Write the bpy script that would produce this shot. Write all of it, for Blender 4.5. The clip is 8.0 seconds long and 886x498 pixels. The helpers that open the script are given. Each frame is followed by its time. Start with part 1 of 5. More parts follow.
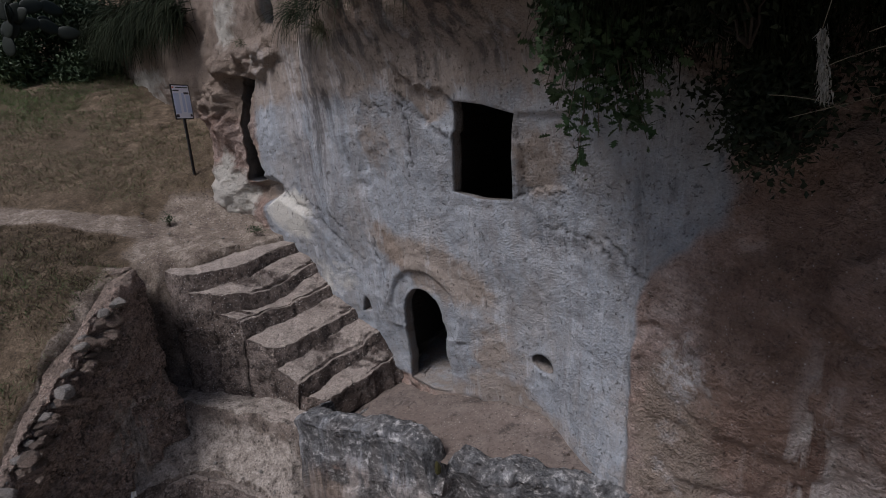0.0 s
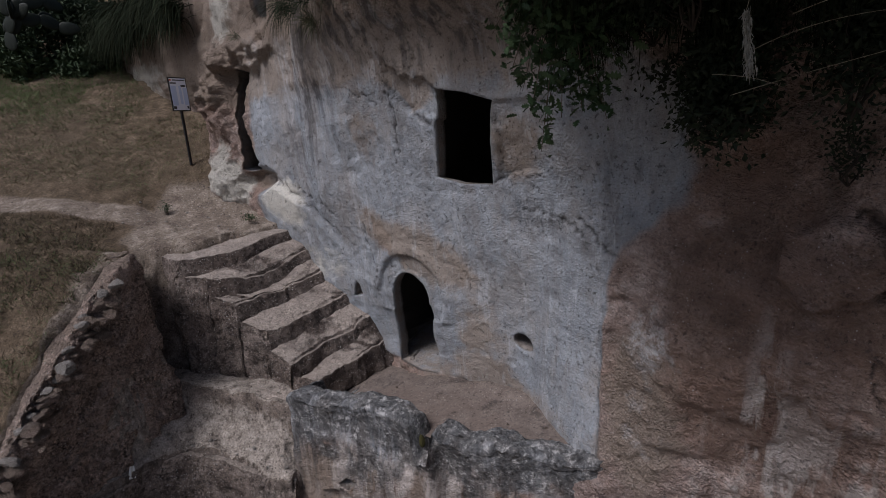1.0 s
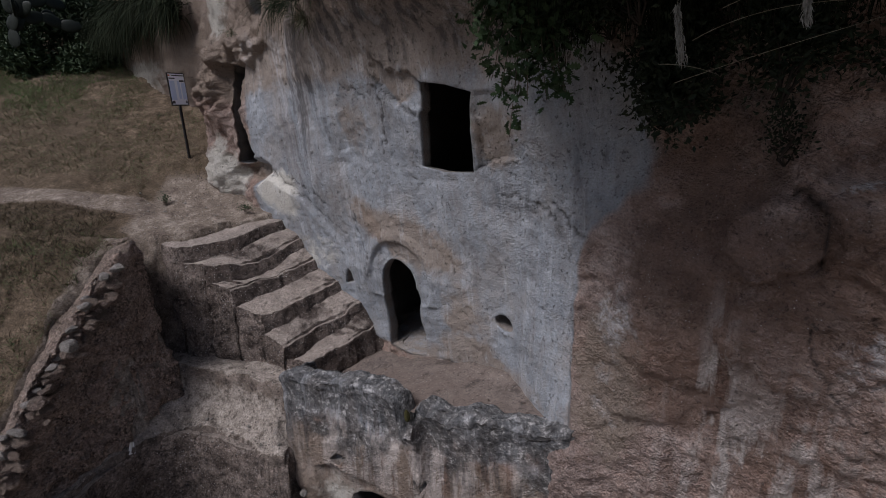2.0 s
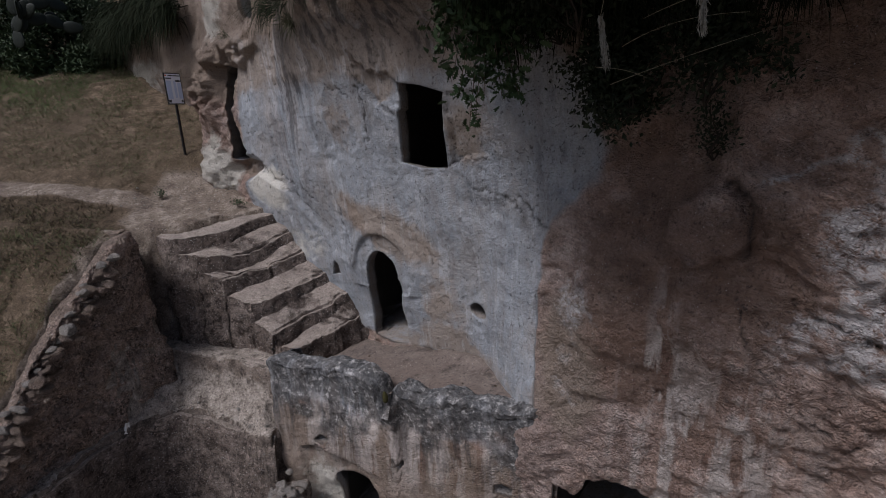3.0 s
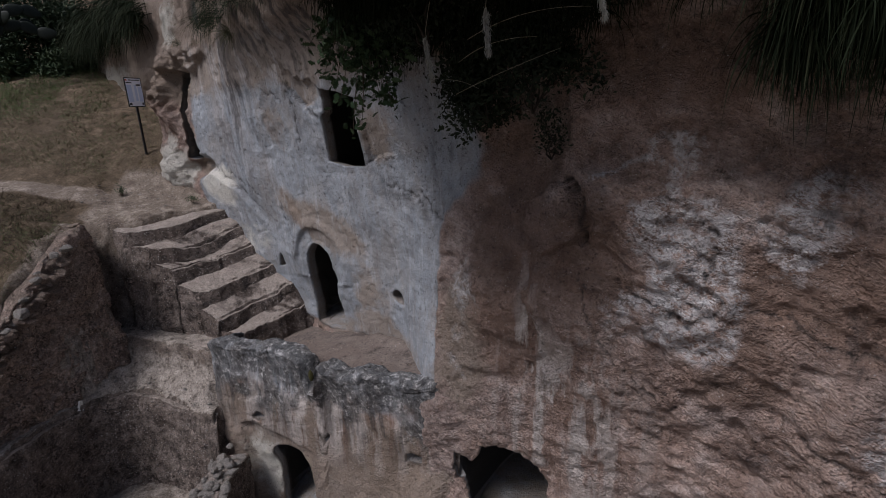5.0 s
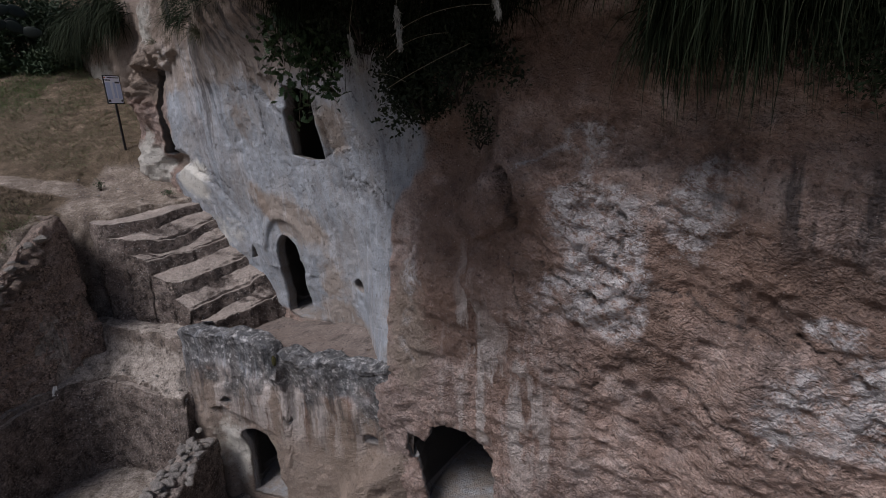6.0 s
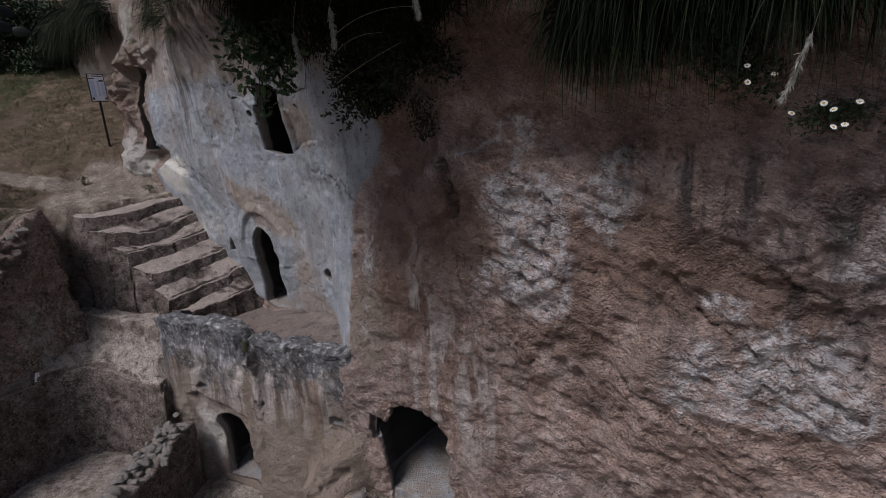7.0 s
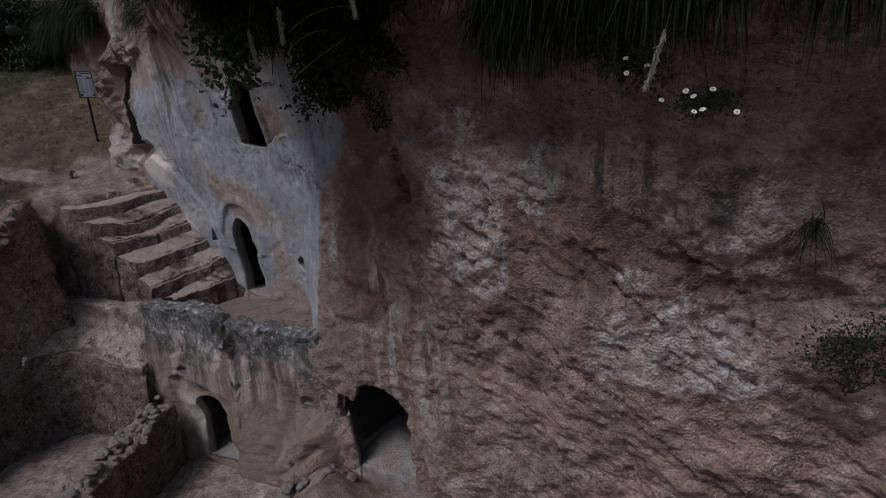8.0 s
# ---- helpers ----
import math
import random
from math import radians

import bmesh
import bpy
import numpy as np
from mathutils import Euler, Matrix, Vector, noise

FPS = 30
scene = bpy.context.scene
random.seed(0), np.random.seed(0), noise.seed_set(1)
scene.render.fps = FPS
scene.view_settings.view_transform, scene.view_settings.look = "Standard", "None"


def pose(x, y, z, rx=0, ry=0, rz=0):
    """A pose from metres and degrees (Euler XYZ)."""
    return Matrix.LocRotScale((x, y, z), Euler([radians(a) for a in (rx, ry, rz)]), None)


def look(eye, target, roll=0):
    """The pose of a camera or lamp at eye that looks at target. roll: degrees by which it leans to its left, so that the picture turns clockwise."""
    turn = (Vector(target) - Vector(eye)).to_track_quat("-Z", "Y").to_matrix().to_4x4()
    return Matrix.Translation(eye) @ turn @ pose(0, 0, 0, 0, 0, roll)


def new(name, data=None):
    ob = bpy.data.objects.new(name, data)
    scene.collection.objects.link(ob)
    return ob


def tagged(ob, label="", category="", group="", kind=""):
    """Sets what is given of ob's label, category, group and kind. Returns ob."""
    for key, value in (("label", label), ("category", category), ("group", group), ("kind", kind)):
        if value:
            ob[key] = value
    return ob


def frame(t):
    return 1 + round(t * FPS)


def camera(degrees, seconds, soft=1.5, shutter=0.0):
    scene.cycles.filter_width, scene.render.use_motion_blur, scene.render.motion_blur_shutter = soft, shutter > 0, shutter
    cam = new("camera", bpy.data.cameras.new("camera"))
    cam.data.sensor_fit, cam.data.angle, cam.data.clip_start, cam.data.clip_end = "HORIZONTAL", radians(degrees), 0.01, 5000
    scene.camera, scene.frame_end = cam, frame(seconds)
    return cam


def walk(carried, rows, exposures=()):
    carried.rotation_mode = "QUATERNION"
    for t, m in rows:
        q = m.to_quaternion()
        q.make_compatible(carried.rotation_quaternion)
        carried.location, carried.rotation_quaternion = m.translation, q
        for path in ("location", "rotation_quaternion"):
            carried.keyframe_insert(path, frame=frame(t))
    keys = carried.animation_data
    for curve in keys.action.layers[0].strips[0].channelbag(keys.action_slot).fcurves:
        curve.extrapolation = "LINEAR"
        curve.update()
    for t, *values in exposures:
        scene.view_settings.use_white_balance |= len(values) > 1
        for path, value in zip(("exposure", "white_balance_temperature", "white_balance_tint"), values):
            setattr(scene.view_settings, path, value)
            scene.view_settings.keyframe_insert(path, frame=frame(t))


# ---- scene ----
cam = camera(85.9, 8.0, soft=0.7)
METRES, EYE, TILT, LEAN, TURN = 4.2, 3.5, -14.0, 2.0, 0.0
ROWS = [
    (0.0, 0.0, 0.0, 0.0, 0.0, 0.0, -0.0),
    (0.5, 0.0236, -0.0246, -0.0164, 0.08, -0.04, 0.02),
    (1.0, 0.0413, -0.0522, -0.0435, 0.05, -0.06, 0.0),
    (1.5, 0.0593, -0.0826, -0.0654, -0.06, -0.07, -0.0),
    (3.0, 0.1562, -0.1951, -0.1079, 0.29, -0.08, -0.29),
    (3.5, 0.2077, -0.23, -0.1098, 0.3, -0.08, -0.31),
    (4.0, 0.272, -0.2655, -0.1129, 0.28, -0.12, -0.3),
    (4.5, 0.3354, -0.2961, -0.1198, 0.26, -0.13, -0.3),
    (6.0, 0.5419, -0.3822, -0.1644, 0.34, -0.09, -0.33),
    (6.5, 0.6012, -0.4129, -0.1776, 0.33, -0.11, -0.32),
    (7.0, 0.6629, -0.4503, -0.1947, 0.31, -0.13, -0.29),
    (7.5, 0.7188, -0.4878, -0.2084, 0.35, -0.16, -0.31),
    (8.0, 0.781, -0.5261, -0.233, 0.37, -0.16, -0.33),
]
walk(cam, [(t, pose(0, 0, EYE, TILT, LEAN, TURN) @ pose(METRES * x, METRES * y, METRES * z, 90 + pitch, roll, yaw)) for t, x, y, z, yaw, pitch, roll in ROWS], exposures=[(0.0, -0.2, 6080, 14), (4.5, -0.24, 6080, 14), (6.5, -0.05, 6080, 14), (7.0, -0.16, 6080, 14), (8.0, -0.63, 6080, 14)])

# ---- light: dull daylight under a heavy sky, low and from the open side ----
world_sky = bpy.data.worlds.new("sky")
scene.world = world_sky
world_sky.use_nodes = True
sky_nodes = world_sky.node_tree.nodes
sky = sky_nodes.new("ShaderNodeTexSky")
sky.sky_type = "NISHITA"
sky.sun_disc = False
sky.sun_elevation = radians(55)
sky.sun_rotation = radians(225)
sky.dust_density = 3.0
sky.ozone_density = 1.5
world_sky.node_tree.links.new(sky.outputs[0], sky_nodes["Background"].inputs[0])
sky_nodes["Background"].inputs[1].default_value = 0.075
sun_light = bpy.data.lights.new("sun", "SUN")
sun_light.energy = 2.9
sun_light.angle = radians(20)
sun_light.color = (1.0, 0.97, 0.95)
sun_ob = new("sun", sun_light)
sun_ob.matrix_world = look((-7, -3, 14), (0, 4, 1))

# ---- plan of the rock face: s runs along it to the right, d away from the open side, z up ----
UX, UY, NX, NY = 0.8, -0.6, 0.6, 0.8
S_AT = np.array([-14, -11, -8.6, -7.5, -6.5, -4.6, -3, -2.1, -1, -0.2, 1, 2, 3.4, 5, 9.0])
Z_AT = np.array([-2.5, -0.6, 0.5, 1.4, 2.7, 3.6, 4.6])
FACE = np.array([
    [5.2, 5.2, 5.2, 5.2, 5.2, 5.2, 5.1],
    [5.0, 5.0, 5.0, 5.0, 5.0, 5.0, 4.7],
    [5.0, 5.0, 5.0, 5.0, 5.0, 4.9, 4.75],
    [4.0, 4.0, 4.0, 3.95, 3.85, 4.05, 4.3],
    [4.3, 4.3, 4.3, 4.2, 4.0, 4.0, 4.1],
    [4.5, 4.5, 4.48, 4.32, 4.12, 4.0, 3.83],
    [4.5, 4.5, 4.45, 4.3, 4.17, 3.93, 3.8],
    [4.45, 4.45, 4.4, 4.3, 4.1, 3.85, 3.65],
    [3.75, 3.68, 3.72, 3.9, 3.98, 3.85, 3.4],
    [3.9, 3.85, 3.7, 3.72, 3.9, 3.95, 3.2],
    [4.2, 4.0, 3.85, 3.72, 3.6, 3.75, 3.2],
    [4.35, 4.15, 3.9, 3.75, 3.66, 3.6, 3.1],
    [4.4, 4.1, 3.8, 3.7, 3.5, 3.35, 3.0],
    [4.5, 4.3, 4.0, 3.8, 3.75, 3.5, 3.2],
    [5.0, 4.8, 4.6, 4.4, 4.2, 4.0, 3.9]])


def spline(x, at):
    """Index and eased weight of x between the stations."""
    i = np.clip(np.searchsorted(at, x) - 1, 0, len(at) - 2)
    w = np.clip((x - at[i]) / (at[i + 1] - at[i]), 0, 1)
    return i, 0.5 * w + 0.5 * w * w * (3 - 2 * w)


def face_depth(s, z):
    """Depth of the rock face, without its roughness."""
    i, a = spline(s, S_AT)
    j, b = spline(z, Z_AT)
    return (FACE[i, j] * (1 - a) + FACE[i + 1, j] * a) * (1 - b) + (FACE[i, j + 1] * (1 - a) + FACE[i + 1, j + 1] * a) * b


def world(s, d):
    return UX * s + NX * d, UY * s + NY * d


def plan(x, y):
    return UX * x + UY * y, NX * x + NY * y


# ---- noise for shapes ----
def hashed(i, j, k, seed):
    n = (i * 374761393 + j * 668265263 + k * 1274126177 + seed * 974634777) & 0xFFFFFFFF
    n = ((n ^ (n >> 13)) * 1274126177) & 0xFFFFFFFF
    return ((n ^ (n >> 16)) & 0xFFFF) / 32767.5 - 1.0


def grain(p, size, seed=0):
    """Smooth noise from -1 to 1 at points p (n, 3), with lumps of the given size."""
    q = np.asarray(p, float) / size
    c = np.floor(q).astype(np.int64)
    w = q - c
    w = w * w * (3 - 2 * w)
    out = 0.0
    for a in (0, 1):
        for b in (0, 1):
            for e in (0, 1):
                k = (w[:, 0] if a else 1 - w[:, 0]) * (w[:, 1] if b else 1 - w[:, 1]) * (w[:, 2] if e else 1 - w[:, 2])
                out = out + k * hashed(c[:, 0] + a, c[:, 1] + b, c[:, 2] + e, seed)
    return out


def fbm(p, size, octaves=4, seed=0, gain=0.5):
    out, amp = 0.0, 1.0
    for o in range(octaves):
        out = out + amp * grain(p, size, seed + o)
        size, amp = size / 2.03, amp * gain
    return out


def ease(x, a, b):
    w = np.clip((x - a) / (b - a), 0, 1)
    return w * w * (3 - 2 * w)


def poly_distance(x, y, poly):
    """Signed distance to a closed outline, negative inside."""
    x, y = np.asarray(x, float), np.asarray(y, float)
    best, inside = np.full(x.shape, 1e9), np.zeros(x.shape, bool)
    for (ax, ay), (bx, by) in zip(poly, poly[1:] + poly[:1]):
        ex, ey = bx - ax, by - ay
        w = np.clip(((x - ax) * ex + (y - ay) * ey) / (ex * ex + ey * ey + 1e-12), 0, 1)
        best = np.minimum(best, (x - ax - w * ex) ** 2 + (y - ay - w * ey) ** 2)
        cross = (ay > y) != (by > y)
        inside ^= cross & (x < (bx - ax) * (y - ay) / (by - ay + 1e-12) + ax)
    return np.sqrt(best) * np.where(inside, -1, 1)


def blob(s, z, cs, cz, rs, rz, turn=0.0):
    """One inside a soft oval patch, nought outside."""
    c, n = math.cos(turn), math.sin(turn)
    a, b = (s - cs) * c + (z - cz) * n, -(s - cs) * n + (z - cz) * c
    return np.clip(1.4 - np.hypot(a / rs, b / rz), 0, 1)


# ---- mesh helpers ----
def mesh_object(name, verts, faces, material, parent=None, label="", smooth=True):
    me = bpy.data.meshes.new(name)
    me.from_pydata([tuple(v) for v in verts], [], [tuple(int(i) for i in f) for f in faces])
    if smooth:
        me.shade_smooth()
    me.materials.append(material)
    ob = new(name, me)
    if parent is not None:
        ob.parent = parent
    if label:
        ob["label"] = label
    return ob


def part(name, bm, material, parent, label=""):
    me = bpy.data.meshes.new(name)
    bm.to_mesh(me)
    bm.free()
    me.materials.append(material)
    ob = new(name, me)
    ob.parent = parent
    if label:
        ob["label"] = label
    return ob


def zone(ob, **values):
    """Store where minerals and soil lie as smooth fields on the points of a mesh."""
    for key, v in values.items():
        att = ob.data.attributes.new(key, "FLOAT", "POINT")
        att.data.foreach_set("value", np.asarray(v, np.float32))


def empty(name, m=None):
    ob = new(name)
    ob.empty_display_size = 0.1
    if m is not None:
        ob.matrix_world = m
    return ob


def carved_sheet(shape, us, vs, holes):
    """A rock skin over the grid us x vs. shape(u, v) gives points (n, 3). holes: dicts with outline, way (inward unit vector),
    rings [(depth, widening)], floor (lowest z inside). Openings are cut through and run into the rock as hollow spaces."""
    U, V = np.meshgrid(us, vs, indexing="ij")
    nu, nv = U.shape
    u, v = U.ravel().copy(), V.ravel().copy()
    cell = min(np.min(np.diff(us)), np.min(np.diff(vs)))
    near = []
    for h in holes:
        f = poly_distance(u, v, h["outline"])
        for _ in range(2):
            k = np.abs(f) < 0.75 * cell
            e = 1e-3
            gu = (poly_distance(u[k] + e, v[k], h["outline"]) - f[k]) / e
            gv = (poly_distance(u[k], v[k] + e, h["outline"]) - f[k]) / e
            g = gu * gu + gv * gv + 1e-6
            u[k] -= 0.95 * f[k] * gu / g
            v[k] -= 0.95 * f[k] * gv / g
            f[k] = poly_distance(u[k], v[k], h["outline"])
        near.append(f)
    idx = np.arange(nu * nv).reshape(nu, nv)
    quads = np.stack([idx[:-1, :-1], idx[1:, :-1], idx[1:, 1:], idx[:-1, 1:]], -1).reshape(-1, 4)
    pts = shape(u, v)
    keep = np.ones(len(quads), bool)
    cut = []
    cu, cv = u[quads].mean(1), v[quads].mean(1)
    for h in holes:
        o = np.array(h["outline"])
        box = (cu > o[:, 0].min() - 0.1) & (cu < o[:, 0].max() + 0.1) & (cv > o[:, 1].min() - 0.1) & (cv < o[:, 1].max() + 0.1)
        gone = np.zeros(len(quads), bool)
        gone[box] = poly_distance(cu[box], cv[box], h["outline"]) < 0
        keep &= ~gone
        cut.append(quads[gone])
    verts, faces = list(pts), list(quads[keep])
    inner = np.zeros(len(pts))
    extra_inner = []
    for h, gone in zip(holes, cut):
        edges = {}
        for q in gone:
            for a, b in zip(q, np.roll(q, -1)):
                if (b, a) in edges:
                    del edges[(b, a)]
                else:
                    edges[(a, b)] = 1
        rim = sorted({i for e in edges for i in e})
        base = np.array([verts[i] for i in rim])
        middle = base.mean(0)
        way = np.array(h["way"])
        last = {i: i for i in rim}
        for depth, wide in h["rings"]:
            p = middle + (base - middle) * wide + way * depth
            p = p + (0.01 if depth < 0.45 else 0.04) * np.stack([grain(p, 0.22, 5 + c) for c in range(3)], 1)
            p[:, 2] = np.maximum(p[:, 2], h["floor"] + 0.01 * grain(p, 0.3, 3))
            start = len(verts)
            verts.extend(p)
            # Deeper rings get more of the painted room shade; floors stay pale.
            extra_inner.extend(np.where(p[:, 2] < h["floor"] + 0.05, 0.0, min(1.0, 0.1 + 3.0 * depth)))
            now = {i: start + n for n, i in enumerate(rim)}
            for a, b in edges:
                faces.append((last[a], last[b], now[b], now[a]))
            last = now
        c = len(verts)
        verts.append(middle + way * h["rings"][-1][0])
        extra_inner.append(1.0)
        for a, b in edges:
            faces.append((last[a], last[b], c))
    return verts, faces, u, v, np.concatenate([inner, extra_inner]) if extra_inner else inner


def rough_block(quad, bottom, tops, res=0.05, r=0.06, amp=0.025, seed=0):
    """A hewn block over a plan quad (four corners in order), with rounded and uneven edges. tops: heights of its four corners."""
    quad, tops = np.array(quad, float), np.array(tops, float)
    hx = 0.25 * (np.linalg.norm(quad[1] - quad[0]) + np.linalg.norm(quad[2] - quad[3]))
    hy = 0.25 * (np.linalg.norm(quad[3] - quad[0]) + np.linalg.norm(quad[2] - quad[1]))
    hz = 0.5 * (tops.mean() - bottom)
    n = [max(2, int(round(2 * h / res))) for h in (hx, hy, hz)]
    index, coords, faces = {}, [], []

    def at(i, j, k):
        if (i, j, k) not in index:
            index[(i, j, k)] = len(coords)
            coords.append((i, j, k))
        return index[(i, j, k)]

    nx, ny, nz = n
    for i in range(nx):
        for j in range(ny):
            faces.append((at(i, j, nz), at(i + 1, j, nz), at(i + 1, j + 1, nz), at(i, j + 1, nz)))
            faces.append((at(i, j, 0), at(i, j + 1, 0), at(i + 1, j + 1, 0), at(i + 1, j, 0)))
    for i in range(nx):
        for k in range(nz):
            faces.append((at(i, 0, k), at(i + 1, 0, k), at(i + 1, 0, k + 1), at(i, 0, k + 1)))
            faces.append((at(i, ny, k), at(i, ny, k + 1), at(i + 1, ny, k + 1), at(i + 1, ny, k)))
    for j in range(ny):
        for k in range(nz):
            faces.append((at(0, j, k), at(0, j, k + 1), at(0, j + 1, k + 1), at(0, j + 1, k)))
            faces.append((at(nx, j, k), at(nx, j + 1, k), at(nx, j + 1, k + 1), at(nx, j, k + 1)))
    c = np.array(coords, float) / np.array(n) * 2 - 1
    h = np.array([hx, hy, hz])
    p = c * h
    lim = np.maximum(h - r, 1e-3)
    q = np.clip(p, -lim, lim)
    w = p - q
    p = (q + r * w / (np.linalg.norm(w, axis=1, keepdims=True) + 1e-9)) / h
    a, b, e = (p[:, 0:1] + 1) / 2, (p[:, 1:2] + 1) / 2, (p[:, 2] + 1) / 2
    plan_xy = (quad[0] * (1 - a) + quad[1] * a) * (1 - b) + (quad[3] * (1 - a) + quad[2] * a) * b
    top = ((tops[0] * (1 - a) + tops[1] * a) * (1 - b) + (tops[3] * (1 - a) + tops[2] * a) * b)[:, 0]
    out = np.column_stack([plan_xy, bottom + (top - bottom) * e])
    out += amp * np.stack([fbm(out, 0.35, 4, seed + 11 * k, 0.6) for k in range(3)], 1)
    return out, faces


# ---- materials ----
def node_material(name, rough=0.9):
    m = bpy.data.materials.new(name)
    m.use_nodes = True
    t = m.node_tree
    b = t.nodes["Principled BSDF"]
    b.inputs["Roughness"].default_value = rough
    b.inputs["Specular IOR Level"].default_value = 0.25
    return m, t, b


def noise_node(t, scale, detail=6.0, rough=0.6, stretch=None):
    co = t.nodes.new("ShaderNodeTexCoord")
    n = t.nodes.new("ShaderNodeTexNoise")
    n.inputs["Scale"].default_value = scale
    n.inputs["Detail"].default_value = detail
    n.inputs["Roughness"].default_value = rough
    if stretch:
        mp = t.nodes.new("ShaderNodeMapping")
        mp.inputs["Rotation"].default_value = stretch[1]
        mp.inputs["Scale"].default_value = stretch[0]
        t.links.new(co.outputs["Object"], mp.inputs["Vector"])
        t.links.new(mp.outputs[0], n.inputs["Vector"])
    else:
        t.links.new(co.outputs["Object"], n.inputs["Vector"])
    return n.outputs[0]


def ramp(t, fac, stops):
    r = t.nodes.new("ShaderNodeValToRGB")
    while len(r.color_ramp.elements) < len(stops):
        r.color_ramp.elements.new(0.5)
    for e, (pos, col) in zip(r.color_ramp.elements, stops):
        e.position = pos
        e.color = (*col, 1) if len(col) == 3 else col
    t.links.new(fac, r.inputs[0])
    return r.outputs[0]


def grey(t, fac, lo, hi):
    return ramp(t, fac, [(lo, (0, 0, 0)), (hi, (1, 1, 1))])


def mix(t, fac, a, b, how="MIX"):
    m = t.nodes.new("ShaderNodeMix")
    m.data_type, m.blend_type = "RGBA", how
    for sock, val in ((m.inputs[0], fac), (m.inputs[6], a), (m.inputs[7], b)):
        if isinstance(val, (int, float)):
            sock.default_value = val
        elif isinstance(val, tuple):
            sock.default_value = (*val, 1)
        else:
            t.links.new(val, sock)
    return m.outputs[2]


def times(t, a, b, how="MULTIPLY"):
    m = t.nodes.new("ShaderNodeMath")
    m.operation = how
    for sock, val in zip(m.inputs, (a, b)):
        if isinstance(val, (int, float)):
            sock.default_value = val
        else:
            t.links.new(val, sock)
    return m.outputs[0]


def field(t, name):
    a = t.nodes.new("ShaderNodeAttribute")
    a.attribute_name = name
    return a.outputs["Fac"]


def bump(t, b, height, strength, distance):
    n = t.nodes.new("ShaderNodeBump")
    n.inputs["Strength"].default_value = strength
    n.inputs["Distance"].default_value = distance
    t.links.new(height, n.inputs["Height"])
    t.links.new(n.outputs[0], b.inputs["Normal"])


def specks(t, scale, size, share):
    """Scattered grains: one inside a grain, nought between."""
    co = t.nodes.new("ShaderNodeTexCoord")
    v = t.nodes.new("ShaderNodeTexVoronoi")
    v.inputs["Scale"].default_value = scale
    t.links.new(co.outputs["Object"], v.inputs["Vector"])
    near = times(t, times(t, size, v.outputs["Distance"], "SUBTRACT"), 9.0)
    near.node.use_clamp = True
    sep = t.nodes.new("ShaderNodeSeparateColor")
    t.links.new(v.outputs["Color"], sep.inputs[0])
    return times(t, near, times(t, sep.outputs[0], share, "LESS_THAN"))


def cells(t, scale, vector=None, feature="F1"):
    """Distance and a random value of angular cells."""
    v = t.nodes.new("ShaderNodeTexVoronoi")
    v.feature = feature
    v.inputs["Scale"].default_value = scale
    if vector is None:
        vector = t.nodes.new("ShaderNodeTexCoord").outputs["Object"]
    t.links.new(vector, v.inputs["Vector"])
    sep = t.nodes.new("ShaderNodeSeparateColor")
    t.links.new(v.outputs["Color"], sep.inputs[0])
    return v.outputs["Distance"], sep.outputs[0]


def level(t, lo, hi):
    """One on level parts, nought on upright sides: for dusty wear, and top light put into the colour."""
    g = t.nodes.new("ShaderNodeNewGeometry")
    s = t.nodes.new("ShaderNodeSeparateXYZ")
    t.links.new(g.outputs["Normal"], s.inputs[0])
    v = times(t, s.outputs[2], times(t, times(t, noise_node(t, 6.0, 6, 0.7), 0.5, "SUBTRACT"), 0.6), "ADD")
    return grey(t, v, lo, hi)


def gritty(t, col, strength=1.0, scale=42):
    """Fine grain and pores of the stone."""
    g = ramp(t, noise_node(t, scale, 5, 0.85), [(0.38, (0.5, 0.48, 0.46)), (0.47, (0.92, 0.92, 0.92)), (0.54, (1.05, 1.05, 1.05)), (0.62, (1.45, 1.43, 1.4))])
    return mix(t, strength, col, g, "MULTIPLY")


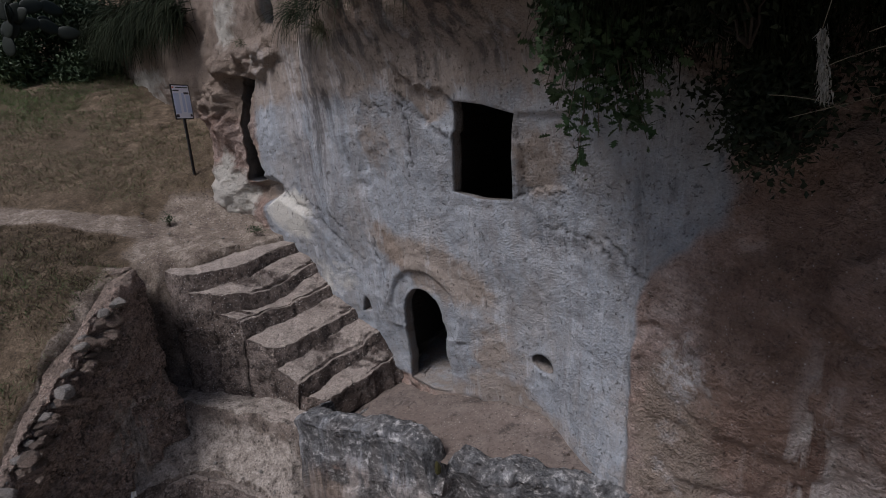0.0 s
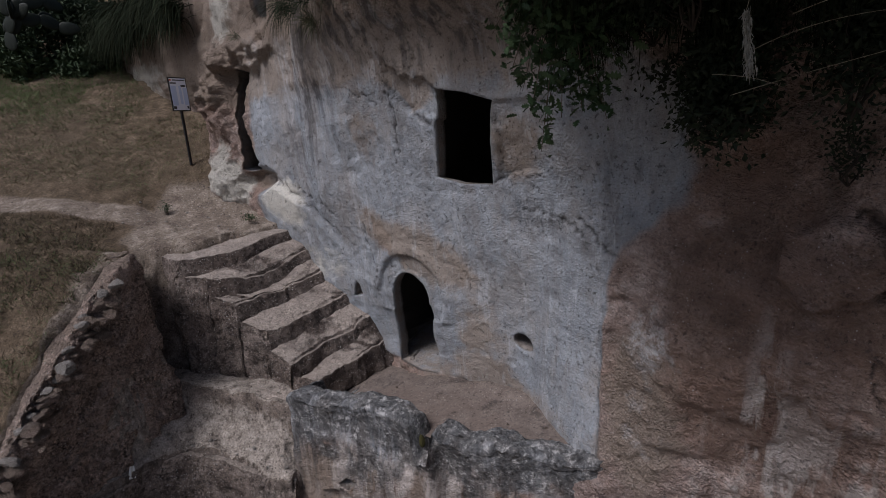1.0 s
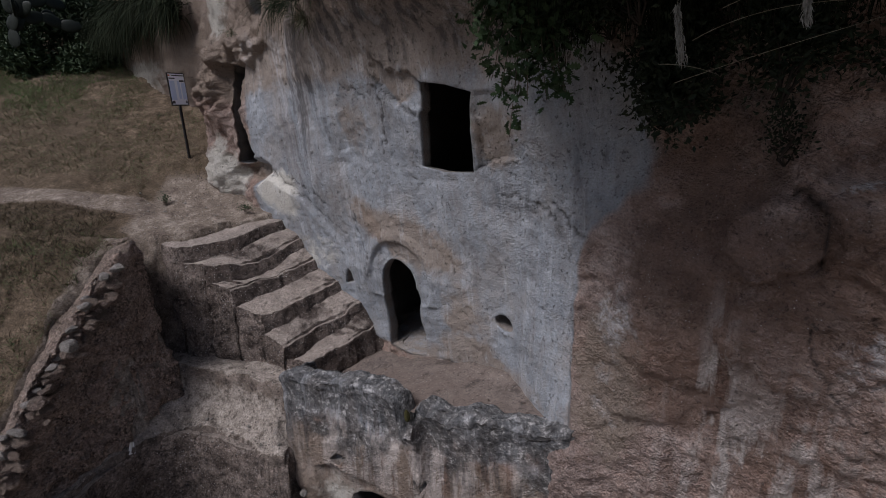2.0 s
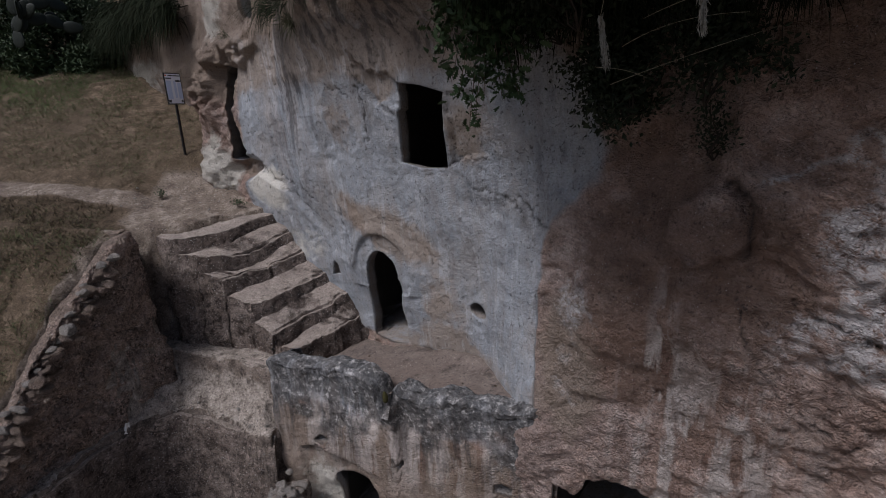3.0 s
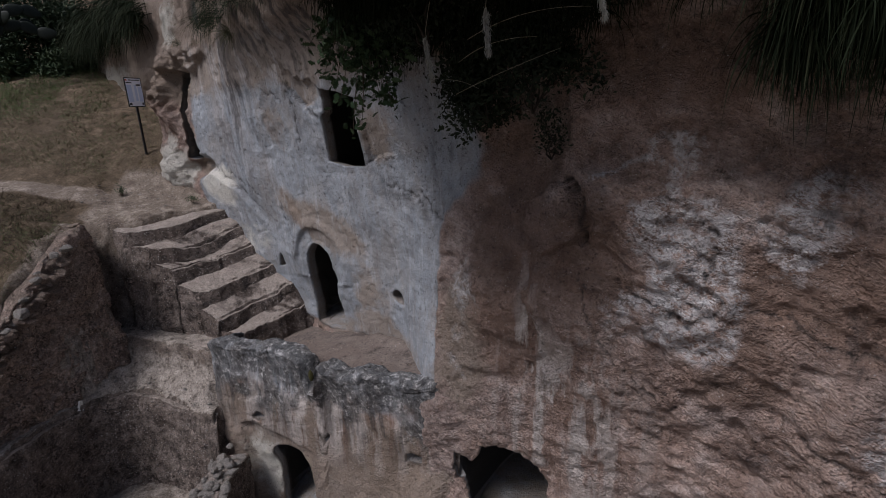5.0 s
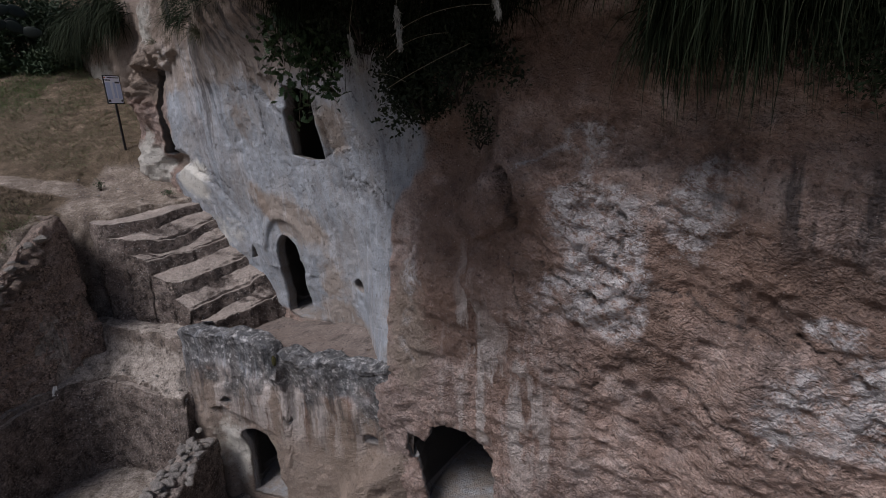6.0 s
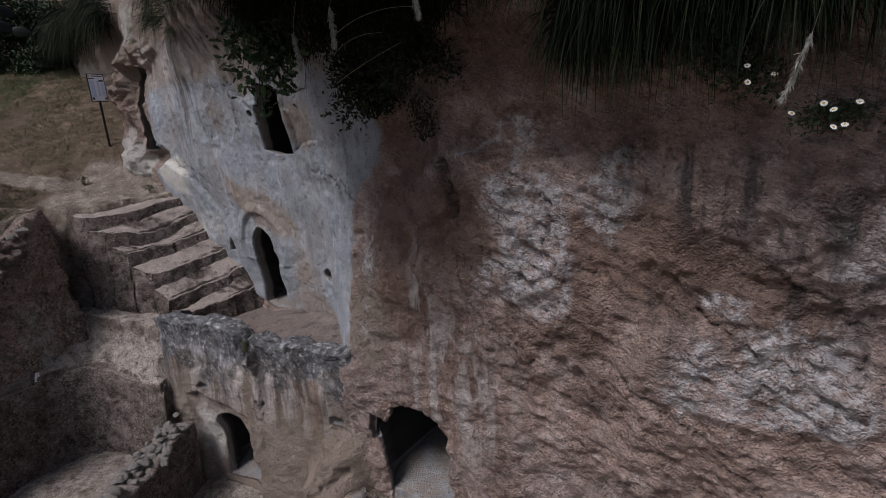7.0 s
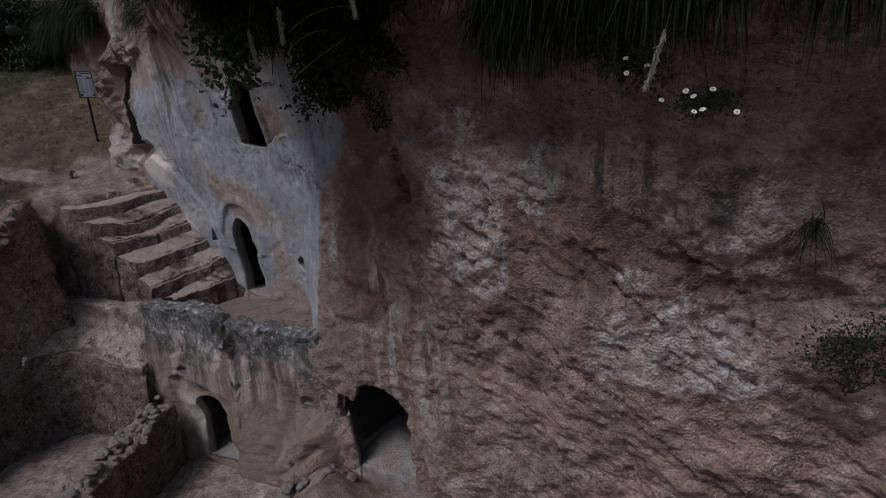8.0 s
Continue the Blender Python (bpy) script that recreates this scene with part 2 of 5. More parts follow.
def rock_material(name, dark, light, dirt, grit=1.0, dust_light=None, upright=False, blot=0.6):
    """Hewn soft rock: mottled, pitted, with lichen specks; level parts pale from dusty wear and painted top light,
    upright tool and rain grain on its sides.
    """
    m, t, b = node_material(name, 0.95)
    base = ramp(t, noise_node(t, 5.5, 11, 0.76), [(0.36, dark), (0.64, light)])
    base = mix(t, times(t, grey(t, noise_node(t, 1.3, 6, 0.65), 0.45, 0.6), 0.6), base, dirt)
    blots = times(t, grey(t, noise_node(t, 3.1, 9, 0.72), 0.54, 0.62), blot)
    base = mix(t, blots, base, (0.035, 0.03, 0.028))
    patchy = grey(t, noise_node(t, 2.0, 5), 0.4, 0.6)
    jit = t.nodes.new("ShaderNodeVectorMath")
    jit.operation = "MULTIPLY_ADD"
    stir = t.nodes.new("ShaderNodeTexNoise")
    stir.inputs["Scale"].default_value, stir.inputs["Detail"].default_value = 9.0, 5
    place = t.nodes.new("ShaderNodeTexCoord").outputs["Object"]
    t.links.new(place, stir.inputs["Vector"])
    t.links.new(stir.outputs["Color"], jit.inputs[0])
    jit.inputs[1].default_value = (0.22, 0.22, 0.22)
    t.links.new(place, jit.inputs[2])
    gap, tone = cells(t, 26, jit.outputs[0])
    fresh = grey(t, noise_node(t, 3.7, 6, 0.7), 0.42, 0.6)
    base = mix(t, times(t, fresh, min(0.8, 0.4 * grit)), base, ramp(t, tone, [(0.0, (0.6, 0.58, 0.56)), (0.6, (1.0, 1.0, 1.0)), (1.0, (1.5, 1.48, 1.45))]), "MULTIPLY")
    base = mix(t, times(t, times(t, grey(t, gap, 0.5, 0.75), fresh), min(0.7, 0.35 * grit)), base, (0.025, 0.02, 0.018))
    base = mix(t, times(t, times(t, specks(t, 40, 0.36, 0.2), patchy), min(0.9, 0.7 * grit)), base, (0.6, 0.58, 0.55))
    base = mix(t, times(t, specks(t, 70, 0.33, 0.12), min(0.8, 0.6 * grit)), base, (0.62, 0.6, 0.56))
    pits = grey(t, noise_node(t, 26, 6, 0.7), 0.38, 0.44)
    base = mix(t, pits, mix(t, 0.55, base, (0.02, 0.018, 0.016)), base)
    # Treads pale, risers left dark: light from above coloured in, along with dusty wear.
    if dust_light:
        trodden = ramp(t, noise_node(t, 4.0, 10, 0.75), [(0.36, tuple(0.62 * c for c in dust_light)), (0.6, dust_light)])
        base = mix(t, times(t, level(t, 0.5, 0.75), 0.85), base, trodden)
    base = gritty(t, base, min(1.0, 0.8 * grit))
    t.links.new(base, b.inputs["Base Color"])
    body = noise_node(t, 9, 8, 0.72, ((1.0, 1.0, 0.35), (0, 0, 0))) if upright else noise_node(t, 14, 8, 0.7)
    h = times(t, times(t, body, times(t, noise_node(t, 60, 4, 0.7), 0.35), "ADD"), times(t, pits, 0.3), "ADD")
    h = times(t, h, times(t, times(t, gap, fresh), 0.4), "SUBTRACT")
    bump(t, b, h, min(1.0, grit), 0.05 * grit)
    return m


def face_material():
    """The great rock face: grey hewn stone, red earthy beds, chalky scars, dark seeps and pale crusts."""
    m, t, b = node_material("rock_face", 0.93)
    grey_stone = ramp(t, noise_node(t, 3.0, 11, 0.74), [(0.32, (0.2, 0.216, 0.236)), (0.68, (0.375, 0.397, 0.425))])
    brown = ramp(t, noise_node(t, 2.6, 8, 0.62), [(0.3, (0.13, 0.092, 0.078)), (0.43, (0.3, 0.208, 0.168)), (0.56, (0.42, 0.308, 0.258)), (0.7, (0.58, 0.48, 0.435))])
    rust = ramp(t, noise_node(t, 3.0, 6, 0.6), [(0.3, (0.105, 0.066, 0.048)), (0.7, (0.26, 0.165, 0.122))])
    chalk = ramp(t, noise_node(t, 5.0, 8, 0.7), [(0.3, (0.34, 0.31, 0.3)), (0.65, (0.7, 0.675, 0.67))])
    breakup = noise_node(t, 3.6, 9, 0.7)
    bed = t.nodes.new("ShaderNodeCombineXYZ")
    t.links.new(field(t, "along"), bed.inputs[0])
    t.links.new(field(t, "across"), bed.inputs[1])
    slope_node = t.nodes.new("ShaderNodeTexNoise")
    slope_node.inputs["Scale"].default_value, slope_node.inputs["Detail"].default_value, slope_node.inputs["Roughness"].default_value = 3.2, 9, 0.7
    t.links.new(bed.outputs[0], slope_node.inputs["Vector"])
    slope = slope_node.outputs[0]
    streak = noise_node(t, 5.0, 6, 0.6, ((1.0, 1.0, 0.13), (0, 0, 0)))

    def worn(name, soft=0.22):
        """A field with a ragged border."""
        v = times(t, field(t, name), times(t, times(t, breakup, 0.5, "SUBTRACT"), 1.7), "ADD")
        return grey(t, v, 0.5 - soft, 0.5 + soft)

    clefts = grey(t, slope, 0.31, 0.37)
    brown = mix(t, clefts, mix(t, 0.45, brown, (0.06, 0.045, 0.04)), brown)
    ashen = grey(t, noise_node(t, 0.9, 6, 0.65), 0.48, 0.6)
    brown = mix(t, times(t, ashen, 0.38), brown, ramp(t, noise_node(t, 6.0, 10, 0.75), [(0.35, (0.13, 0.11, 0.105)), (0.62, (0.42, 0.37, 0.355))]))
    flecks = grey(t, noise_node(t, 17, 8, 0.8), 0.52, 0.58)
    brown = mix(t, times(t, flecks, 0.2), brown, (0.46, 0.4, 0.37))
    motes = grey(t, noise_node(t, 21, 8, 0.8), 0.4, 0.46)
    brown = mix(t, motes, mix(t, 0.3, brown, (0.06, 0.042, 0.035)), brown)
    warp = t.nodes.new("ShaderNodeVectorMath")
    warp.operation = "ADD"
    wobble = t.nodes.new("ShaderNodeTexNoise")
    wobble.inputs["Scale"].default_value, wobble.inputs["Detail"].default_value = 4.0, 4
    t.links.new(bed.outputs[0], wobble.inputs["Vector"])
    t.links.new(bed.outputs[0], warp.inputs[0])
    t.links.new(wobble.outputs["Color"], warp.inputs[1])
    shard_gap, shard = cells(t, 7.0, warp.outputs[0])
    chip_gap, chip = cells(t, 19.0, warp.outputs[0])
    brown = mix(t, 0.55, brown, ramp(t, shard, [(0.0, (0.78, 0.76, 0.75)), (1.0, (1.22, 1.22, 1.22))]), "MULTIPLY")
    brown = mix(t, 0.5, brown, ramp(t, chip, [(0.0, (0.75, 0.73, 0.72)), (1.0, (1.25, 1.25, 1.25))]), "MULTIPLY")
    grime = grey(t, noise_node(t, 13, 9, 0.8), 0.45, 0.57)
    grey_stone = mix(t, times(t, grime, 0.28), grey_stone, (0.25, 0.24, 0.235))
    col = mix(t, grey(t, field(t, "smooth"), 0.3, 0.7), brown, grey_stone)
    stained = grey(t, noise_node(t, 1.7, 9, 0.7, ((1.0, 1.0, 0.45), (0, 0, 0))), 0.47, 0.62)
    col = mix(t, times(t, times(t, stained, field(t, "smooth")), 0.42), col, (0.29, 0.25, 0.215))
    col = mix(t, times(t, worn("rust"), 0.7), col, rust)
    col = mix(t, times(t, worn("tan"), 0.8), col, (0.27, 0.215, 0.17))
    bands = times(t, grey(t, times(t, times(t, slope, 0.4), times(t, streak, 0.6), "ADD"), 0.4, 0.47), grey(t, times(t, noise_node(t, 12, 8, 0.7), times(t, chip, 0.15), "ADD"), 0.46, 0.6))
    col = mix(t, times(t, times(t, worn("chalk", 0.14), bands, "MULTIPLY"), 0.85), col, chalk)
    col = mix(t, times(t, worn("pale"), 0.9), col, (0.56, 0.53, 0.47))
    redrun = times(t, grey(t, noise_node(t, 7.0, 6, 0.65, ((1.0, 1.0, 0.1), (0, 0, 0))), 0.5, 0.58), field(t, "drip"))
    col = mix(t, times(t, redrun, 0.7), col, (0.15, 0.085, 0.06))
    drips = times(t, grey(t, streak, 0.47, 0.56), field(t, "drip"))
    col = mix(t, times(t, drips, 0.9), col, (0.52, 0.46, 0.42))
    seep_shade = times(t, grey(t, noise_node(t, 6.0, 6, 0.6, ((1.0, 1.0, 0.1), (0, 0, 0))), 0.48, 0.6), field(t, "seep_shade"))
    col = mix(t, times(t, seep_shade, 0.8), col, (0.06, 0.055, 0.055))
    crust = ramp(t, noise_node(t, 11, 8, 0.75), [(0.4, (0.035, 0.034, 0.035)), (0.54, (0.12, 0.116, 0.113)), (0.64, (0.5, 0.48, 0.46))])
    col = mix(t, times(t, worn("lichen"), 0.85), col, crust)
    pits = grey(t, noise_node(t, 22, 5, 0.62), 0.33, 0.4)
    col = mix(t, pits, mix(t, 0.5, col, (0.03, 0.025, 0.02)), col)
    wild = times(t, 1.0, field(t, "smooth"), "SUBTRACT")
    col = mix(t, times(t, times(t, specks(t, 48, 0.3, 0.05), wild), 0.8), col, (0.52, 0.47, 0.44))
    col = mix(t, times(t, specks(t, 90, 0.3, 0.1), 0.35), col, (0.45, 0.43, 0.42))
    col = mix(t, times(t, specks(t, 60, 0.34, 0.1), 0.5), col, (0.07, 0.06, 0.055))
    runs = grey(t, noise_node(t, 4.2, 8, 0.7, ((1.0, 1.0, 0.07), (0, 0, 0))), 0.5, 0.62)
    col = mix(t, times(t, times(t, runs, field(t, "smooth")), 0.28), col, (0.19, 0.165, 0.15))
    whitish = grey(t, noise_node(t, 5.5, 8, 0.75, ((1.0, 1.0, 0.14), (0.4, 0, 0))), 0.53, 0.62)
    col = mix(t, times(t, times(t, whitish, field(t, "smooth")), 0.35), col, (0.5, 0.51, 0.53))
    col = gritty(t, col, 0.32)
    col = mix(t, times(t, field(t, "crack"), 0.8), col, (0.05, 0.045, 0.042))
    # Darkness inside the rooms is put into the colour, growing with depth.
    cave_shade = field(t, "cave_shade")
    col = mix(t, times(t, cave_shade, 0.95), col, (0.045, 0.04, 0.036))
    t.links.new(col, b.inputs["Base Color"])
    peck, _ = cells(t, 44)
    pecked = times(t, times(t, peck, times(t, 0.75, times(t, field(t, "smooth"), 0.5), "SUBTRACT")), grey(t, noise_node(t, 2.4, 5), 0.36, 0.58))
    fine = times(t, times(t, times(t, noise_node(t, 16, 8, 0.66), times(t, noise_node(t, 55, 4, 0.65), 0.4), "ADD"), times(t, 0.85, times(t, field(t, "smooth"), 0.35), "SUBTRACT")), pecked, "ADD")
    ridges = times(t, times(t, slope, 0.6), times(t, times(t, shard, 0.45), times(t, times(t, chip, 0.3), times(t, chip_gap, 0.35), "SUBTRACT"), "ADD"), "ADD")
    rough_part = times(t, fine, times(t, ridges, times(t, 1.0, field(t, "smooth"), "SUBTRACT")), "ADD")
    bump(t, b, times(t, rough_part, times(t, pits, 0.25), "ADD"), 1.0, 0.042)
    return m


def ground_material():
    """Trodden pale earth, dry turf, and rock in the cuttings, darker on steep sides and deep floors."""
    m, t, b = node_material("ground", 0.97)
    earth = ramp(t, noise_node(t, 4.0, 11, 0.75), [(0.34, (0.12, 0.09, 0.072)), (0.52, (0.22, 0.178, 0.142)), (0.66, (0.4, 0.34, 0.285))])
    turf = ramp(t, noise_node(t, 4.5, 11, 0.8), [(0.34, (0.04, 0.029, 0.018)), (0.5, (0.13, 0.095, 0.063)), (0.62, (0.23, 0.172, 0.12)), (0.72, (0.12, 0.115, 0.05))])
    umber = ramp(t, noise_node(t, 5.0, 11, 0.76), [(0.35, (0.05, 0.04, 0.033)), (0.66, (0.29, 0.235, 0.2))])
    ledge = ramp(t, noise_node(t, 7.5, 11, 0.8), [(0.38, (0.1, 0.082, 0.07)), (0.48, (0.28, 0.24, 0.206)), (0.62, (0.47, 0.41, 0.36))])
    br = times(t, times(t, noise_node(t, 4.0, 8, 0.7), 0.5, "SUBTRACT"), 1.4)

    def worn(name):
        return grey(t, times(t, field(t, name), br, "ADD"), 0.35, 0.65)

    straw = grey(t, noise_node(t, 0.8, 6, 0.7), 0.45, 0.6)
    turf = mix(t, times(t, straw, 0.6), turf, (0.1, 0.075, 0.05))
    col = mix(t, worn("turf"), earth, turf)
    col = mix(t, worn("umber"), col, umber)
    col = mix(t, worn("ledge"), col, ledge)
    bare = times(t, 1.0, field(t, "turf"), "SUBTRACT")
    col = mix(t, times(t, times(t, specks(t, 52, 0.32, 0.12), bare), 0.75), col, (0.5, 0.47, 0.43))
    col = mix(t, times(t, specks(t, 26, 0.36, 0.12), 0.7), col, (0.05, 0.04, 0.033))
    col = gritty(t, col)
    t.links.new(col, b.inputs["Base Color"])
    bump(t, b, times(t, noise_node(t, 18, 8, 0.75), times(t, noise_node(t, 70, 4, 0.7), 0.4), "ADD"), 0.9, 0.04)
    return m


def plain_material(name, a, b_col, scale=8, rough=0.7, bumpy=0.0):
    m, t, b = node_material(name, rough)
    t.links.new(ramp(t, noise_node(t, scale, 5, 0.6), [(0.35, a), (0.65, b_col)]), b.inputs["Base Color"])
    if bumpy:
        bump(t, b, noise_node(t, scale * 4, 5), bumpy, 0.01)
    return m


def leaf_material(name, a, b_col, c_col, rough=0.6, gloss=0.2):
    """Leaves and blades, each a little different."""
    m, t, b = node_material(name, rough)
    g = t.nodes.new("ShaderNodeNewGeometry")
    col = ramp(t, g.outputs["Random Per Island"], [(0.0, a), (0.5, b_col), (1.0, c_col)])
    t.links.new(mix(t, 0.5, col, ramp(t, noise_node(t, 1.6, 6, 0.7), [(0.36, tuple(0.7 * k for k in a)), (0.5, a), (0.64, b_col)])), b.inputs["Base Color"])
    b.inputs["Subsurface Weight"].default_value = 0.0
    b.inputs["Specular IOR Level"].default_value = gloss
    return m


FACE_MAT = face_material()
GROUND_MAT = ground_material()
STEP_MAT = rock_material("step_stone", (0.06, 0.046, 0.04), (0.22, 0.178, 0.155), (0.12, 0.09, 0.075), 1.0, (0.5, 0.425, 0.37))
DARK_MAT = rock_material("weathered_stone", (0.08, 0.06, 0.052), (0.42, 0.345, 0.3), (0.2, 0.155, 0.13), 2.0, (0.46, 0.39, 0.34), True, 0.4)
RUBBLE_MAT = rock_material("pale_rubble", (0.2, 0.18, 0.165), (0.5, 0.46, 0.42), (0.3, 0.265, 0.235), 0.8, None, False, 0.2)
FLOOR_MAT = rock_material("trodden_floor", (0.12, 0.095, 0.082), (0.2, 0.163, 0.142), (0.15, 0.115, 0.097), 0.35)
TURF_BLADES = leaf_material("dry_grass", (0.1, 0.073, 0.045), (0.26, 0.197, 0.128), (0.12, 0.14, 0.055))
WEED_BLADES = leaf_material("dry_weed", (0.045, 0.032, 0.02), (0.11, 0.08, 0.052), (0.065, 0.065, 0.03))
GREEN_BLADES = leaf_material("green_grass", (0.07, 0.105, 0.04), (0.115, 0.15, 0.06), (0.22, 0.2, 0.11))
OAK_LEAF = leaf_material("oak_leaf", (0.03, 0.055, 0.024), (0.05, 0.085, 0.036), (0.085, 0.125, 0.055))
# Near-black leaves, mainly for shrubs under the brow: its shade put into colour.
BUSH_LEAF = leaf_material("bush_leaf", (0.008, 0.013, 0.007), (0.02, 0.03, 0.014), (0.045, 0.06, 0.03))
TWIG = plain_material("twig_bark", (0.06, 0.045, 0.035), (0.14, 0.11, 0.085), 20, 0.9, 0.4)
# Darker copy of the twig bark, with the brow's shade in its colour.
SHADE_TWIG = plain_material("shade_tinted_twig", (0.02, 0.015, 0.012), (0.045, 0.036, 0.028), 20, 0.9)
STALK = plain_material("dry_stalk", (0.2, 0.17, 0.12), (0.3, 0.265, 0.2), 20, 0.8)
BLACK_STEEL = plain_material("black_steel", (0.012, 0.012, 0.013), (0.025, 0.024, 0.024), 14, 0.45)
PRINT_WHITE = plain_material("printed_white", (0.78, 0.82, 0.9), (0.84, 0.87, 0.94), 3, 0.35)
PRINT_BLUE = plain_material("printed_blue", (0.55, 0.64, 0.82), (0.6, 0.68, 0.85), 3, 0.35)
PRINT_DARK = plain_material("printed_dark", (0.05, 0.05, 0.06), (0.08, 0.08, 0.09), 3, 0.4)
PRINT_RED = plain_material("printed_red", (0.5, 0.16, 0.1), (0.55, 0.2, 0.12), 3, 0.4)
PETAL = plain_material("petal_white", (0.75, 0.75, 0.72), (0.82, 0.82, 0.8), 30, 0.6)
YOLK = plain_material("flower_yellow", (0.6, 0.36, 0.03), (0.7, 0.45, 0.05), 60, 0.7)
PLUME = plain_material("seed_plume", (0.22, 0.21, 0.18), (0.36, 0.35, 0.31), 40, 0.9)
PAPER = plain_material("paper_scrap", (0.7, 0.68, 0.64), (0.8, 0.79, 0.76), 12, 0.8)
MOSS = plain_material("moss", (0.035, 0.034, 0.012), (0.075, 0.066, 0.024), 30, 1.0, 0.8)


# ---- the rock face with its openings ----
def arc(cs, cz, rs, rz, a0=0, a1=180, n=10):
    return [(cs + rs * math.cos(radians(a0 + (a1 - a0) * i / n)), cz + rz * math.sin(radians(a0 + (a1 - a0) * i / n))) for i in range(n + 1)]


INWARD = (NX, NY, 0.0)
ARCH_DOOR = [(-4.07, 0.16), (-3.7, 0.16), (-3.33, 0.2), (-3.31, 0.45), (-3.36, 0.75), (-3.32, 1.05)] + arc(-3.66, 1.2, 0.33, 0.4, 0, 180, 12) + [(-4.04, 0.9)]
WINDOW = [(-3.0, 2.86), (-2.7, 2.8), (-2.26, 2.8), (-2.19, 3.2), (-2.1, 3.62), (-2.45, 3.72), (-2.83, 3.78), (-2.88, 3.3)]
SLIT_DOOR = [(-6.7, 4.26), (-6.5, 4.34), (-6.3, 4.27), (-6.43, 4.1), (-6.5, 3.85), (-6.48, 3.5), (-6.4, 3.22), (-6.26, 3.0), (-6.35, 2.88), (-6.6, 2.84), (-6.74, 2.88), (-6.68, 3.1), (-6.66, 3.6), (-6.7, 3.95)]
CAVE_DOOR = [(-0.72, -0.46), (-0.6, -0.5), (-0.52, -0.58), (-0.42, -0.44), (-0.38, -0.29), (-0.18, -0.19), (0.05, -0.17), (0.17, -0.23), (0.31, -0.3), (0.4, -0.46), (0.4, -0.75), (0.43, -1.08), (0.47, -1.2), (0.43, -1.45), (0.42, -1.95), (-0.5, -1.95), (-0.5, -1.4), (-0.54, -1.05), (-0.62, -0.82), (-0.7, -0.86)]
HIGH_HOLE = [(-6.12, 4.98), (-5.85, 4.92), (-5.6, 4.86), (-5.62, 5.15), (-5.75, 5.5), (-6.15, 5.55)]
THIN = [(0.04, 1.0), (0.08, 1.0), (0.12, 1.02), (0.16, 1.25), (0.3, 1.6), (0.7, 2.2), (1.4, 2.5), (2.4, 2.4), (3.0, 1.8), (3.1, 0.9), (3.12, 0.4)]
DOOR_ROOM = [(0.05, 1.0), (0.1, 1.0), (0.14, 1.0), (0.18, 1.02), (0.22, 1.4), (0.5, 1.8), (1.0, 2.3), (1.6, 2.5), (2.4, 2.4), (3.0, 1.8), (3.1, 0.9), (3.12, 0.4)]
FACE_HOLES = [
    dict(outline=ARCH_DOOR, way=INWARD, rings=DOOR_ROOM, floor=0.16),
    dict(outline=WINDOW, way=INWARD, rings=DOOR_ROOM, floor=2.55),
    dict(outline=SLIT_DOOR, way=(0.25, 0.968, 0), rings=[(0.08, 1.0), (0.25, 0.98), (0.45, 0.95), (0.55, 1.3), (1.2, 1.6), (1.7, 1.0), (1.75, 0.4)], floor=2.84),
    dict(outline=CAVE_DOOR, way=INWARD, rings=[(0.03, 1.0), (0.06, 1.02), (0.1, 1.15), (0.2, 1.4), (0.5, 1.7), (1.3, 1.9), (2.2, 1.8), (2.6, 1.2), (2.7, 0.5)], floor=-1.6),
    dict(outline=HIGH_HOLE, way=INWARD, rings=[(0.1, 0.95), (0.3, 0.85), (0.5, 0.6)], floor=4.8),
    dict(outline=arc(-2.0, 1.03, 0.15, 0.105, 0, 345, 14), way=(NX, NY, 0.15), rings=[(0.05, 1.0), (0.15, 0.9), (0.28, 0.6)], floor=0.9),
    dict(outline=[(-4.78, 1.06), (-4.6, 1.1), (-4.62, 1.25), (-4.68, 1.31), (-4.74, 1.22)], way=INWARD, rings=[(0.05, 0.95), (0.15, 0.8)], floor=0.9),
]


def brow(s, z):
    """How far the turf brow juts out over the face; this jut is added, mostly above view, to shade it."""
    return ease(z, 4.1, 5.0) * (0.4 * ease(s, -5.2, -3.4) + 0.55 * ease(s, -3.1, -1.4) + 1.2 * ease(s, -1.5, -0.65) * ease(-s, -1.2, -0.5))


